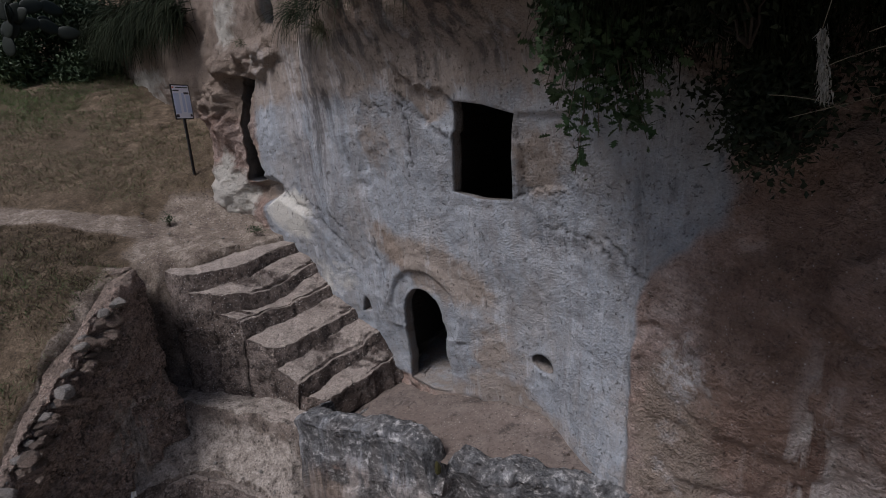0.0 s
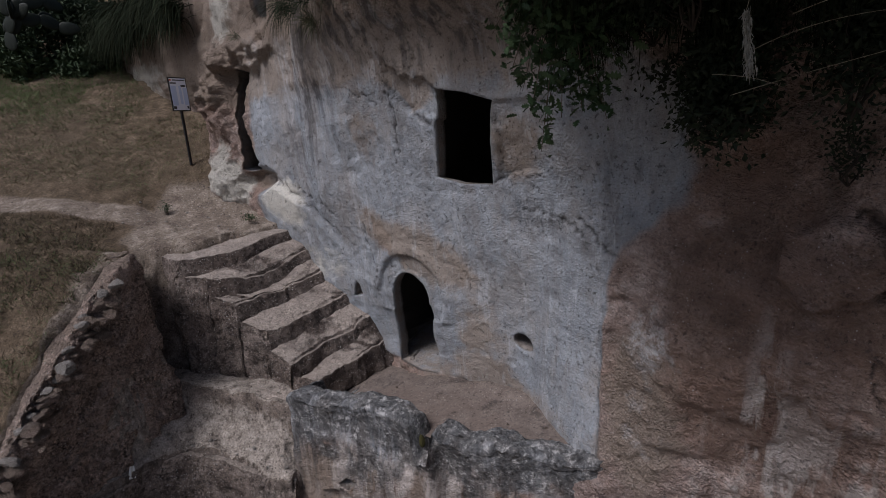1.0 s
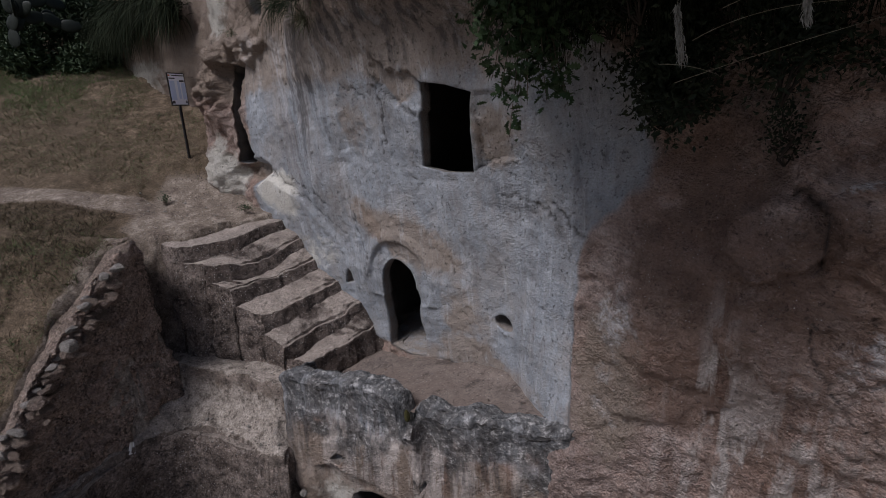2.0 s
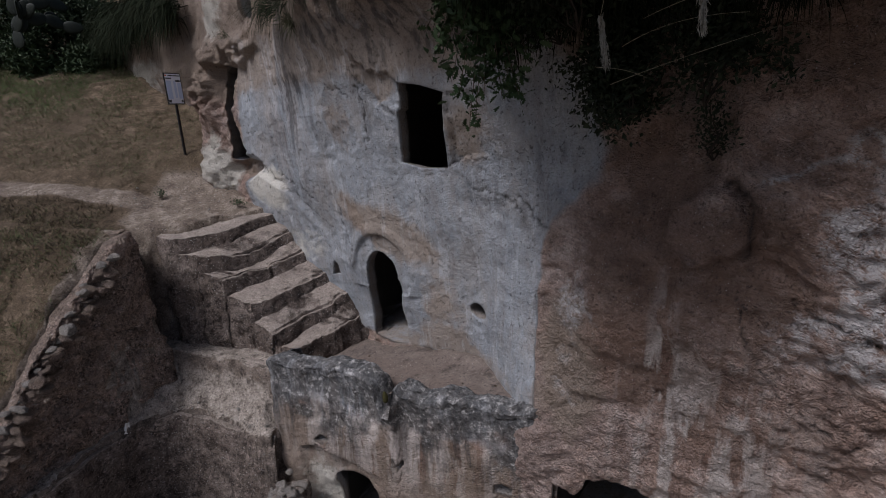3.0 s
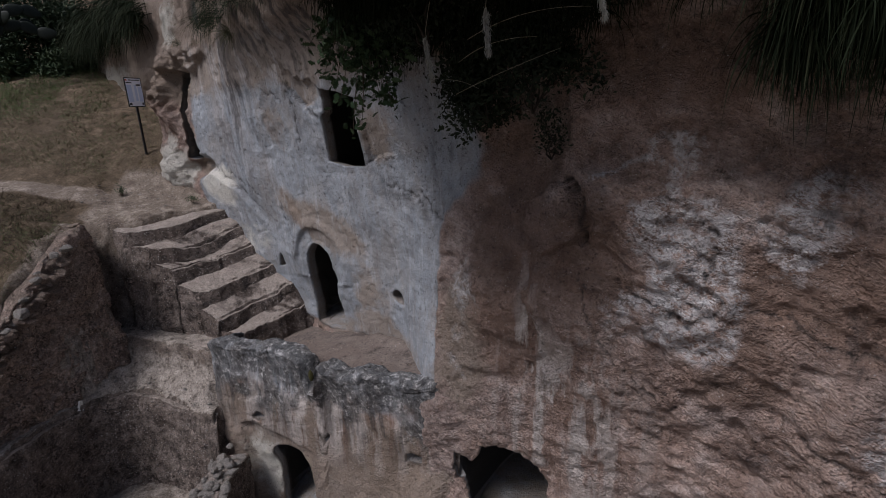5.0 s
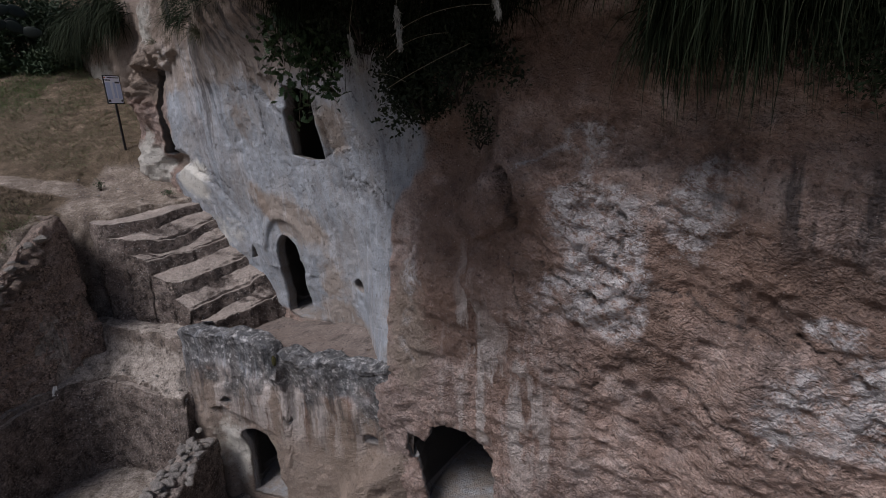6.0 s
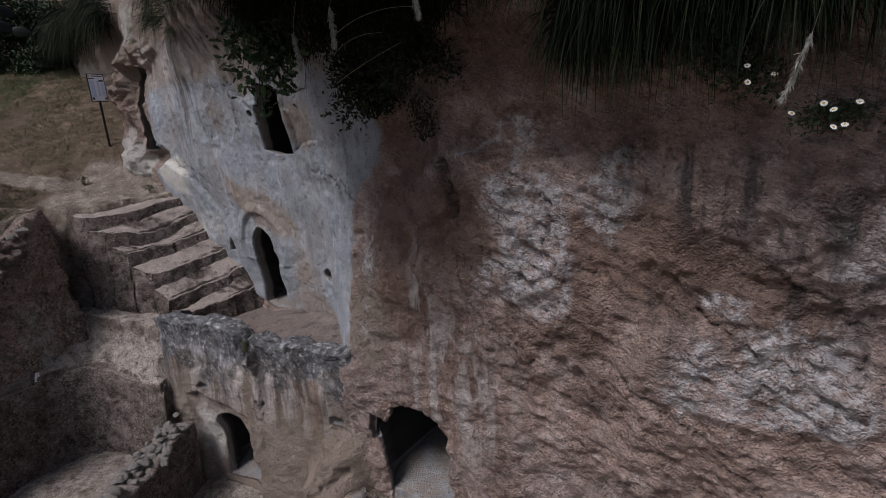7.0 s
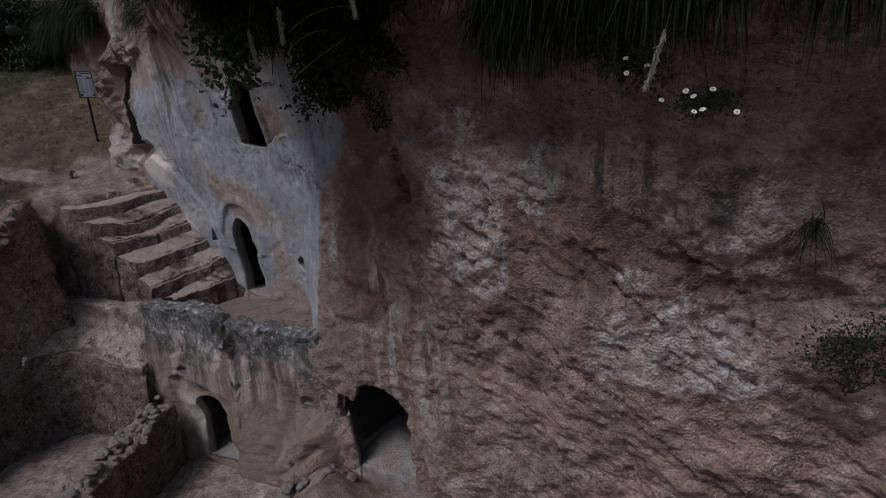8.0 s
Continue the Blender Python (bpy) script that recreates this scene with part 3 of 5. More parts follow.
CRACKS = [
    ([(-3.55, 4.02), (-3.5, 3.75), (-3.2, 3.6), (-2.85, 3.42)], 0.03), ([(-4.13, 3.8), (-3.8, 3.72), (-3.55, 3.72)], 0.022), ([(-3.55, 3.75), (-3.46, 3.35), (-3.5, 3.05)], 0.028),
    ([(-1.35, 2.52), (-1.12, 2.42), (-0.98, 2.22)], 0.035), ([(-1.9, 2.62), (-1.5, 2.5), (-1.25, 2.35)], 0.03), ([(-2.2, 2.84), (-2.05, 2.94), (-1.62, 2.96), (-1.5, 3.05)], 0.018),
    ([(0.6, 2.78), (0.74, 2.66), (0.82, 2.45), (0.74, 2.26)], 0.04), ([(-6.2, 2.95), (-5.7, 2.65), (-5.1, 2.2), (-4.6, 1.9)], 0.02), ([(-5.5, 2.7), (-4.9, 2.3)], 0.016),
    ([(1.3, 2.75), (1.75, 2.4), (1.72, 2.05)], 0.025), ([(1.05, 2.05), (1.5, 1.75), (1.85, 1.85)], 0.028), ([(2.0, 1.9), (2.7, 1.75), (3.3, 1.6)], 0.03), ([(0.7, 1.9), (1.1, 1.2), (1.6, 0.9)], 0.022),
    ([(2.4, 1.0), (3.0, 0.7), (3.6, 0.2)], 0.025), ([(3.2, 2.3), (3.7, 1.9), (3.9, 1.5)], 0.03), ([(-4.36, 2.25), (-4.25, 1.7), (-4.15, 1.2)], 0.02), ([(-2.75, 2.05), (-2.72, 1.5)], 0.014)]


def crack(s, z, line, width):
    """Nearness to an open line on the face, one on it."""
    best = np.full(s.shape, 9.0)
    for (a, b), (c, e) in zip(line, line[1:]):
        w = np.clip(((s - a) * (c - a) + (z - b) * (e - b)) / ((c - a) ** 2 + (e - b) ** 2), 0, 1)
        best = np.minimum(best, np.hypot(s - a - w * (c - a), z - b - w * (e - b)))
    return np.clip(1 - best / width, 0, 1)


def face_zones(s, z):
    """Where the face is hewn smooth and where each mineral lies."""
    p = np.column_stack([s, z, s * 0])
    wob = 0.12 * fbm(p, 0.6, 3, 40)
    s2, z2 = s + wob, z + 0.12 * fbm(p, 0.6, 3, 50)
    edge = np.interp(z, [0.4, 1.6, 2.0, 2.6, 3.0, 3.6, 4.2], [-0.93, -1.0, -0.98, -0.55, -0.42, -0.45, -1.0])
    soft = np.interp(z, [1.7, 2.4], [0.05, 0.22])
    smooth = np.clip((edge - s - (0.3 + 0.9 * ease(z, 1.8, 2.3)) * wob) / soft + 0.5, 0, 1) * ease(s, -6.5, -6.2) * ease(4.35 + 0.5 * wob - 0.05 * s - z, -0.2, 0.3) * ease(z, 0.1, 0.3)
    tan = blob(s2, z2, -3.5, 1.95, 0.95, 0.32, -0.35) + blob(s2, z2, -1.9, 3.2, 0.33, 0.35) * (s > -2.25) + 0.5 * blob(s2, z2, -4.0, 3.4, 0.3, 0.35)
    tan = tan + 0.9 * ease(z2, 3.55, 4.2) * (s < -0.5) + blob(s2, z2, -2.6, 0.95, 0.5, 0.5, -0.5) * 0.7 + blob(s2, z2, -0.6, 1.0, 0.35, 0.7)
    tan = tan + 1.1 * blob(s2, z2, -3.2, 3.82, 0.36, 0.16, -0.5) + 0.7 * blob(s2, z2, -2.6, 0.35, 1.6, 0.28, 0.1) + 0.8 * blob(s2, z2, -7.3, 4.9, 0.9, 0.9) + 1.2 * blob(s, z, -6.4, 2.72, 0.3, 0.17)
    rust = blob(s2, z2, 2.85, 2.1, 0.5, 0.4, -0.3) + 0.8 * blob(s2, z2, 3.3, 1.85, 0.5, 0.15, -0.4) + 0.8 * blob(s2, z2, -0.05, 1.6, 0.4, 0.9) + blob(s2, z2, 0.15, 2.5, 0.55, 0.9) + 0.6 * blob(s2, z2, 0.3, 1.1, 0.6, 0.6) + 0.5 * blob(s2, z2, 0.9, 0.4, 0.5, 0.5) + blob(s2, z2, 0.9, 2.1, 0.3, 0.6) + blob(s2, z2, 2.4, 1.9, 0.7, 0.35, -0.2) + blob(s2, z2, 1.9, 1.35, 0.35, 0.3)
    rust = rust + 0.9 * blob(s2, z2, -7.25, 4.05, 0.6, 0.65) + 0.7 * blob(s2, z2, -6.3, 4.55, 0.9, 0.25) + blob(s2, z2, 1.5, 3.6, 0.8, 0.35) + blob(s2, z2, 3.0, 2.0, 0.6, 0.25, -0.3) + blob(s2, z2, -3.95, 2.05, 0.14, 0.3, 0.5)
    chalk = blob(s2, z2, 1.62, 2.25, 0.36, 0.5, 0.15) + 0.9 * blob(s2, z2, 1.7, 1.75, 0.28, 0.35) + 0.8 * blob(s2, z2, 1.5, 3.0, 0.2, 0.16) + 0.7 * blob(s2, z2, 2.87, 1.3, 0.14, 0.28) + 0.7 * blob(s2, z2, 2.98, 1.78, 0.16, 0.1) + 0.5 * blob(s2, z2, 1.1, 2.83, 0.5, 0.05) + blob(s2, z2, 3.45, 1.35, 0.5, 0.42, -0.4) + 0.6 * blob(s2, z2, 2.3, 2.45, 0.35, 0.45)
    chalk = chalk + 0.55 * blob(s2, z2, 1.2, 1.75, 0.4, 0.3) + 0.25 * blob(s2, z2, 2.6, 0.9, 0.9, 0.5, -0.6) + 0.5 * blob(s2, z2, 3.9, 2.4, 0.35, 0.5) + 0.5 * blob(s2, z2, -0.55, 1.5, 0.3, 0.5) + 0.3 * blob(s2, z2, -0.6, 0.8, 0.3, 0.3)
    pale = 0.9 * blob(s2, z2, -7.05, 5.2, 0.35, 0.4) + 1.2 * blob(s2, z2, -5.8, 2.35, 0.5, 0.35, -0.6) + blob(s2, z2, -6.9, 2.6, 0.3, 0.35) + 1.3 * blob(s2, z2, -7.2, 2.85, 0.25, 0.42) + 0.8 * blob(s2, z2, -11.6, 4.6, 1.4, 0.35) + 0.5 * blob(s2, z2, -5.2, 1.6, 0.45, 0.3, -0.8)
    drip = blob(s, z, 0.6, 0.35, 0.75, 1.0) + 0.9 * blob(s, z, 0.25, 1.1, 0.12, 0.9) + 0.3 * blob(s, z, -5.2, 3.4, 0.5, 0.9)
    # Seep streaks, plus a band above z 3.6 that paints in the brow's shade.
    seep_shade = 1.1 * blob(s2, z2, 2.75, 2.62, 0.5, 0.28) + 0.9 * blob(s, z, -5.0, 3.4, 0.5, 1.2) + 0.95 * ease(z, 3.6, 4.3) * ease(s, -5.5, -4.6) * (s < 1.5) + 0.8 * blob(s2, z2, -1.5, 2.45, 0.5, 0.2, -0.3) + 0.7 * blob(s2, z2, -0.9, 2.95, 0.3, 0.25) + 0.9 * blob(s2, z2, 3.6, 2.2, 0.6, 0.6) + 0.6 * blob(s2, z2, 2.6, 1.7, 0.7, 0.25, -0.4) + 0.5 * blob(s, z, -3.5, 3.4, 0.1, 0.4)
    return dict(smooth=smooth, tan=tan, rust=rust, chalk=chalk, pale=pale, drip=drip, seep_shade=seep_shade)


def face_shape(s, z):
    """Points of the rock face; above its brow the sheet runs back as the hilltop."""
    over = np.maximum(z - 6.2, 0)
    zz = np.minimum(z, 6.2)
    p = np.column_stack([s, zz, s * 0])
    f = face_zones(s, zz)
    sm = f["smooth"]
    d = face_depth(s, zz)
    wob = 0.2 * fbm(p, 0.3, 4, 285, 0.6)
    wild = 1 - sm
    d = d + sm * (0.028 * fbm(p, 0.7, 3, 1) + 0.009 * fbm(p, 0.09, 2, 9))
    lean = np.column_stack([s * 0.9 - zz * 0.43, (zz * 0.9 + 0.43 * s) * 2.4, s * 0])
    cleft = 1 - np.abs(fbm(lean, 0.55, 4, 3, 0.6))
    rugged = np.clip(0.45 + 0.9 * fbm(p, 1.3, 2, 15) + 0.3 * ease(s, 0.8, 1.8), 0.12, 1.0)
    d = d + wild * (0.10 * fbm(p, 0.9, 5, 2, 0.55) + 0.022 * fbm(p, 0.11, 3, 16, 0.65) + rugged * (0.024 * fbm(lean, 0.3, 5, 3, 0.68) + 0.014 * np.clip(cleft - 0.82, 0, 1) / 0.18))
    saw = ((0.9 * zz + 0.43 * s) / 0.17 + 1.1 * fbm(p, 0.7, 4, 240, 0.55)) % 1.0
    beds = np.clip(0.15 + 1.1 * fbm(p, 0.9, 3, 245), 0, 1) * ease(s, 0.3, 1.2)
    d = d - wild * beds * 0.032 * (np.minimum(saw, (1 - saw) * 5) - 0.4)
    saw = ((0.8 * zz + 0.6 * s) / 0.075 + 1.4 * fbm(p, 0.4, 4, 250, 0.6)) % 1.0
    d = d - wild * np.clip(0.1 + 1.2 * fbm(p, 0.5, 3, 255), 0, 1) * ease(s, 0.8, 1.5) * 0.022 * (np.minimum(saw, (1 - saw) * 4) - 0.4)
    knob = poly_distance(s + 0.03 * fbm(p, 0.15, 3, 260), zz + 0.03 * fbm(p, 0.15, 3, 265), [(0.18, 2.3), (0.24, 2.6), (0.44, 2.77), (0.64, 2.75), (0.79, 2.47), (0.7, 2.25), (0.42, 2.12)])
    d = d - 0.1 * ease(-knob, -0.012, 0.03)
    ledge_z = 2.81 + 0.06 * np.sin(3 * s) + 0.03 * fbm(p, 0.3, 3, 270)
    d = d + 0.1 * ease(zz, ledge_z, ledge_z + 0.05) * ease(3.5 - zz, 0, 0.5) * ease(s, 0.62, 0.8) * ease(-s, -2.4, -1.9)
    crag = 1 + 0.6 * fbm(p, 0.22, 4, 275, 0.6)
    d = d - 0.17 * ease(zz, 3.3, 3.9) * ease(s, -8.1, -7.5) * ease(-s, 6.72, 6.95) * ease(5.0 - zz, 0, 0.5) * crag
    d = d - 0.2 * ease(zz - 0.12 * fbm(p, 0.3, 3, 280), 4.33, 4.42) * ease(4.95 - zz, 0, 0.35) * ease(s, -7.1, -6.7) * ease(-s, 5.2, 5.9) * crag
    d = d - brow(s, zz) - 0.05 * wild * ease(1.9 - z, 0, 0.3) * ease(s, -1.5, -0.9)
    d = d - 0.028 * f["chalk"] * fbm(lean, 0.16, 4, 6, 0.65)
    q = np.column_stack([s, zz, s * 0])
    js, jz = 0.06 * fbm(q, 0.22, 4, 210, 0.65), 0.06 * fbm(q, 0.22, 4, 220, 0.65)
    for line, width in CRACKS:
        d = d + 0.03 * crack(s + js, zz + jz, line, width * 0.8)
    # ragged collapse at the end of the smooth plane, cracks, the worn band round the arch
    d = d + 0.08 * crack(s, zz, [(0.62, 2.78), (0.76, 2.66), (0.84, 2.45), (0.76, 2.26)], 0.05)
    d = d + 0.07 * ease(-poly_distance(s + 0.3 * wob, zz + 0.3 * wob, [(-3.56, 4.12), (-3.3, 3.98), (-2.83, 3.8), (-2.86, 3.45), (-3.2, 3.62), (-3.48, 3.78)]), -0.02, 0.02)
    d = d + 0.02 * ease(-poly_distance(s, zz, [(-4.13, 3.8), (-3.62, 3.75), (-3.45, 3.2), (-3.75, 3.05), (-4.3, 3.05)]) + 0.05 * fbm(p, 0.3, 3, 17), -0.05, 0.05)
    d = d + 0.05 * ease(-poly_distance(s + 0.25 * wob, zz, [(-2.2, 2.85), (-2.05, 2.95), (-1.62, 2.96), (-1.5, 3.1), (-1.55, 3.6), (-2.1, 3.62)]), -0.02, 0.02)
    d = d + 0.02 * fbm(p, 0.12, 3, 230) * blob(s, zz, -1.35, 2.45, 0.55, 0.25, -0.3)
    ring = np.hypot((s + 3.63) / 0.95, zz - 1.3)
    band = (zz > 1.0) * ((ring > 0.33) & (ring < 0.56))
    d = d - 0.035 * ease(ring, 0.53, 0.56) * ease(0.75 - ring, 0, 0.12) * (zz > 1.0) + 0.02 * band
    d = d - 0.09 * ease(np.interp(s, [-6.6, -6.0, -5.3, -4.6], [2.5, 2.72, 2.38, 1.6]) - zz, -0.02, 0.08) * ease(s, -6.6, -6.1) * ease(-s, 4.5, 5.2)
    d = d - 0.08 * blob(s, zz, -7.4, 4.2, 0.6, 0.4) - 0.12 * blob(s, zz, -7.25, 2.6, 0.35, 0.5) + 0.22 * np.clip(1.25 * blob(s, zz, -6.38, 2.72, 0.34, 0.16, 0.1), 0, 1)
    d = d + over * 9.0 + 4.0 * ease(-zz, 0.25, 0.6) * ease(-s, 1.25, 1.7)
    x, y = world(s, d)
    return np.column_stack([x, y, zz + over * 0.6])


S_GRID = np.concatenate([np.linspace(-40, -14.5, 18), np.linspace(-14, -7.75, 90), np.arange(-7.7, 4.95, 0.02), np.linspace(5.0, 12, 60), np.linspace(13, 40, 16)])
Z_GRID = np.concatenate([np.linspace(-3.2, -2.0, 14)[:-1], np.arange(-2.0, 4.6, 0.02), np.linspace(4.62, 6.2, 32), np.linspace(6.5, 9, 6)])
verts, faces, su, sv, cave_shade = carved_sheet(face_shape, S_GRID, Z_GRID, FACE_HOLES)
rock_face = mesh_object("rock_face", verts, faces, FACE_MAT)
fz = face_zones(su, np.minimum(sv, 6.2))
pad = len(verts) - len(su)
jag = np.column_stack([su, sv, su * 0])
js, jz = 0.06 * fbm(jag, 0.22, 4, 210, 0.65), 0.06 * fbm(jag, 0.22, 4, 220, 0.65)
gash = np.max([crack(su + js, sv + jz, line, width * 0.8) for line, width in CRACKS], axis=0)
zone(rock_face, cave_shade=cave_shade, crack=np.pad(gash, (0, pad)), along=np.pad(0.9 * su - 0.43 * sv, (0, pad)), across=np.pad(2.4 * (0.9 * sv + 0.43 * su), (0, pad)), lichen=np.zeros(len(verts)), **{k: np.concatenate([np.clip(v, 0, 1), np.zeros(pad) + {"tan": 0.6, "smooth": 0.8}.get(k, 0)]) for k, v in fz.items()})
tagged(rock_face, "tall grey and red-brown rock face with hewn openings", "rock face", kind="structure")


# ---- lower storey: rock wall with a parapet round the terrace ----
LOW_S = [-4.42, -4.3, -3.4, -2.0, -0.9, -0.5]
LOW_D = [2.95, 2.73, 2.98, 3.34, 3.68, 3.95]


def parapet_top(s):
    p = np.column_stack([s, s * 0, s * 0])
    top = 0.40 + 0.05 * fbm(p, 0.35, 3, 21) - 0.42 * np.clip(1.6 - np.abs(s + 2.62 - 0.03 * np.sin(9 * s)) / 0.09, 0, 1) - 0.02 * ease(s, -2.5, -1.2) + 0.08 * ease(s, -1.2, -0.8)
    return top - 0.1 * np.clip(1 - np.abs(s + 2.2) / 0.3, 0, 1) + 0.06 * np.clip(1 - np.abs(s + 3.2) / 0.5, 0, 1)


def low_shape(s, v):
    """v climbs the outer side to nought, crosses the top and goes down inside. The left end turns back to the steps."""
    turn = np.maximum(-4.3 - s, 0)
    sc = np.maximum(s, -4.3)
    d = np.interp(sc, LOW_S[1:], LOW_D[1:]) + turn
    top = parapet_top(np.maximum(s, -4.3)) - 0.5 * ease(turn, 0.2, 0.42)
    out = np.clip(v, -4, 0)
    across = np.clip(v, 0, 0.34)
    down = np.clip(v - 0.34, 0, 2)
    p = np.column_stack([s, v, s * 0])
    edge = np.exp(-np.abs(v) / 0.06) * 0.05 + np.exp(-np.abs(v - 0.34) / 0.06) * 0.04
    z = np.where(v < 0, top + out * (top + 2.75) / 3.15, top) - down - edge
    z = z + 0.03 * fbm(p, 0.2, 5, 30, 0.65) * (v > -0.1)
    d = d + across + 0.05 * fbm(p, 0.5, 4, 31, 0.5) + 0.008 * fbm(p, 0.07, 2, 34) - 0.02
    d = d + 0.05 * ease(-v, 0.0, 0.35)
    d = d + 0.1 * ease(-poly_distance(s, z, [(-3.96, -0.86), (-3.66, -0.74), (-3.3, -0.85), (-2.75, -1.0), (-2.68, -2.5), (-3.72, -2.5)]), -0.02, 0.03)
    d = d - 0.45 * ease(-s, 0.74, 0.92) * blob(s, z, -1.15, -1.9, 0.45, 0.75) * (1 + 0.5 * fbm(p, 0.25, 3, 33))
    sx = np.where(turn > 0, -4.3 - 0.05 * fbm(p, 0.3, 3, 37), s)
    x, y = world(sx, d)
    return np.column_stack([x, y, z])


def low_v(s, z):
    top = float(parapet_top(np.array([s]))[0])
    return (z - top) / ((top + 2.75) / 3.15)


def low_outline(points):
    return [(s, low_v(s, z)) for s, z in points]


LOW_HOLES = [
    dict(outline=low_outline([(-3.42, -2.22), (-2.76, -2.24), (-2.79, -1.9), (-2.82, -1.55), (-2.87, -1.28), (-3.0, -1.13), (-3.2, -1.06), (-3.38, -1.1), (-3.49, -1.18), (-3.47, -1.6)]), way=INWARD, rings=THIN, floor=-2.24),
    dict(outline=low_outline([(-3.7, -0.66), (-3.55, -0.7), (-3.48, -0.62), (-3.6, -0.55)]), way=INWARD, rings=[(0.05, 0.95), (0.18, 0.6)], floor=-1),
    dict(outline=low_outline([(-2.62, -0.74), (-2.46, -0.76), (-2.46, -0.68), (-2.6, -0.66)]), way=INWARD, rings=[(0.05, 0.95), (0.15, 0.6)], floor=-1),
    dict(outline=low_outline([(-1.36, -0.8), (-1.16, -0.82), (-1.15, -0.7), (-1.25, -0.64), (-1.36, -0.68)]), way=INWARD, rings=[(0.05, 0.95), (0.12, 0.6)], floor=-1),
]
LS = np.concatenate([np.linspace(-5.3, -4.33, 40), np.arange(-4.3, -0.68, 0.02)])
LV = np.concatenate([np.arange(-3.16, 0.5, 0.02), np.linspace(0.52, 1.1, 12)])
verts, faces, lu, lv, cave_shade = carved_sheet(low_shape, LS, LV, LOW_HOLES)
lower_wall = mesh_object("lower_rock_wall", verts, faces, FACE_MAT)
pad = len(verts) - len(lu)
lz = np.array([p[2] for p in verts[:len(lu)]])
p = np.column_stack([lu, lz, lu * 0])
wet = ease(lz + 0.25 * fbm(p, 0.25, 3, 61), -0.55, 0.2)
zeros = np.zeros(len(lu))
zone(lower_wall, cave_shade=cave_shade, crack=np.zeros(len(verts)), along=np.pad(0.95 * lu - 0.2 * lz, (0, pad)), across=np.pad(2.0 * (0.95 * lz + 0.2 * lu), (0, pad)), **{k: np.concatenate([v, np.zeros(pad) + {"tan": 0.6, "smooth": 0.8}.get(k, 0)]) for k, v in dict(
    smooth=np.clip(0.75 * wet + 0.3 * blob(lu, lz, -3.6, -1.0, 1.0, 1.2), 0, 1), tan=0.95 * ease(-lz, -0.1, 0.5), rust=0.9 * blob(lu, lz, -1.5, -1.0, 0.6, 0.6),
    lichen=0.9 * ease(lz + 0.3 * fbm(p, 0.3, 3, 62), -0.7, 0.05), chalk=0.1 * ease(lz, -0.2, 0.3), pale=0.8 * blob(lu, lz, -3.6, -1.5, 0.35, 0.6), drip=0.95 * blob(lu, lz, -2.6, -0.45, 1.7, 0.55), seep_shade=1.0 * ease(lz, -1.2, -0.1)).items()})
tagged(lower_wall, "hewn tuff wall with weathered parapet and low doorway", "rock wall", kind="structure")


# ---- ground: turf slope, bank, benches and sunken floors, one sheet to the horizon ----
BANK = [(-60, -60), (-4.9, -60), (-4.45, 0.0), (-4.35, 3.3), (-4.14, 4.0), (-3.97, 4.5), (-3.72, 5.0), (-3.55, 5.42), (-3.78, 5.64), (-4.0, 5.8), (-3.6, 5.95), (-2.9, 6.43), (-2.1, 7.0), (-1.5, 9), (-1.5, 60), (-60, 60)]
BENCH_TOP = [(-4.6, 5.1), (-3.42, 5.46), (-1.7, 4.95), (-1.4, 6.2), (-3.5, 6.3), (-4.6, 6.0)]
BENCH = [(-4.9, 2.0), (-4.2, 2.6), (-3.81, 4.3), (-3.58, 4.75), (-3.2, 4.98), (-2.8, 4.9), (-1.8, 4.56), (-1.2, 6), (-4, 6)]
PIT = [(-4.8, 1.0), (-2.6, 1.0), (-2.0, 2.8), (-1.75, 4.3), (-1.5, 4.5), (-2.0, 5.5), (-4.8, 5.5)]


def turf_height(x, y):
    z = np.interp(y, [-60, 0.0, 2.5, 3.6, 4.15, 4.55, 4.95, 6.0, 6.9, 8.0, 10.3, 12.5, 18, 60], [-3, -1.6, -0.7, 0.35, 0.95, 1.5, 1.97, 2.1, 2.42, 3.05, 4.15, 5.1, 12, 17])
    z = z + 0.10 * np.clip(-4.4 - x, 0, 4) * ease(y, 3.5, 6)
    flat = 1.81 + 0.4 * (y - 6.0) - 0.09 * (x + 3.5)
    w = ease(x, -4.9, -4.1) * ease(y, 5.4, 6.0) * ease(7.9 - y, 0, 0.7)
    return z * (1 - w) + flat * w


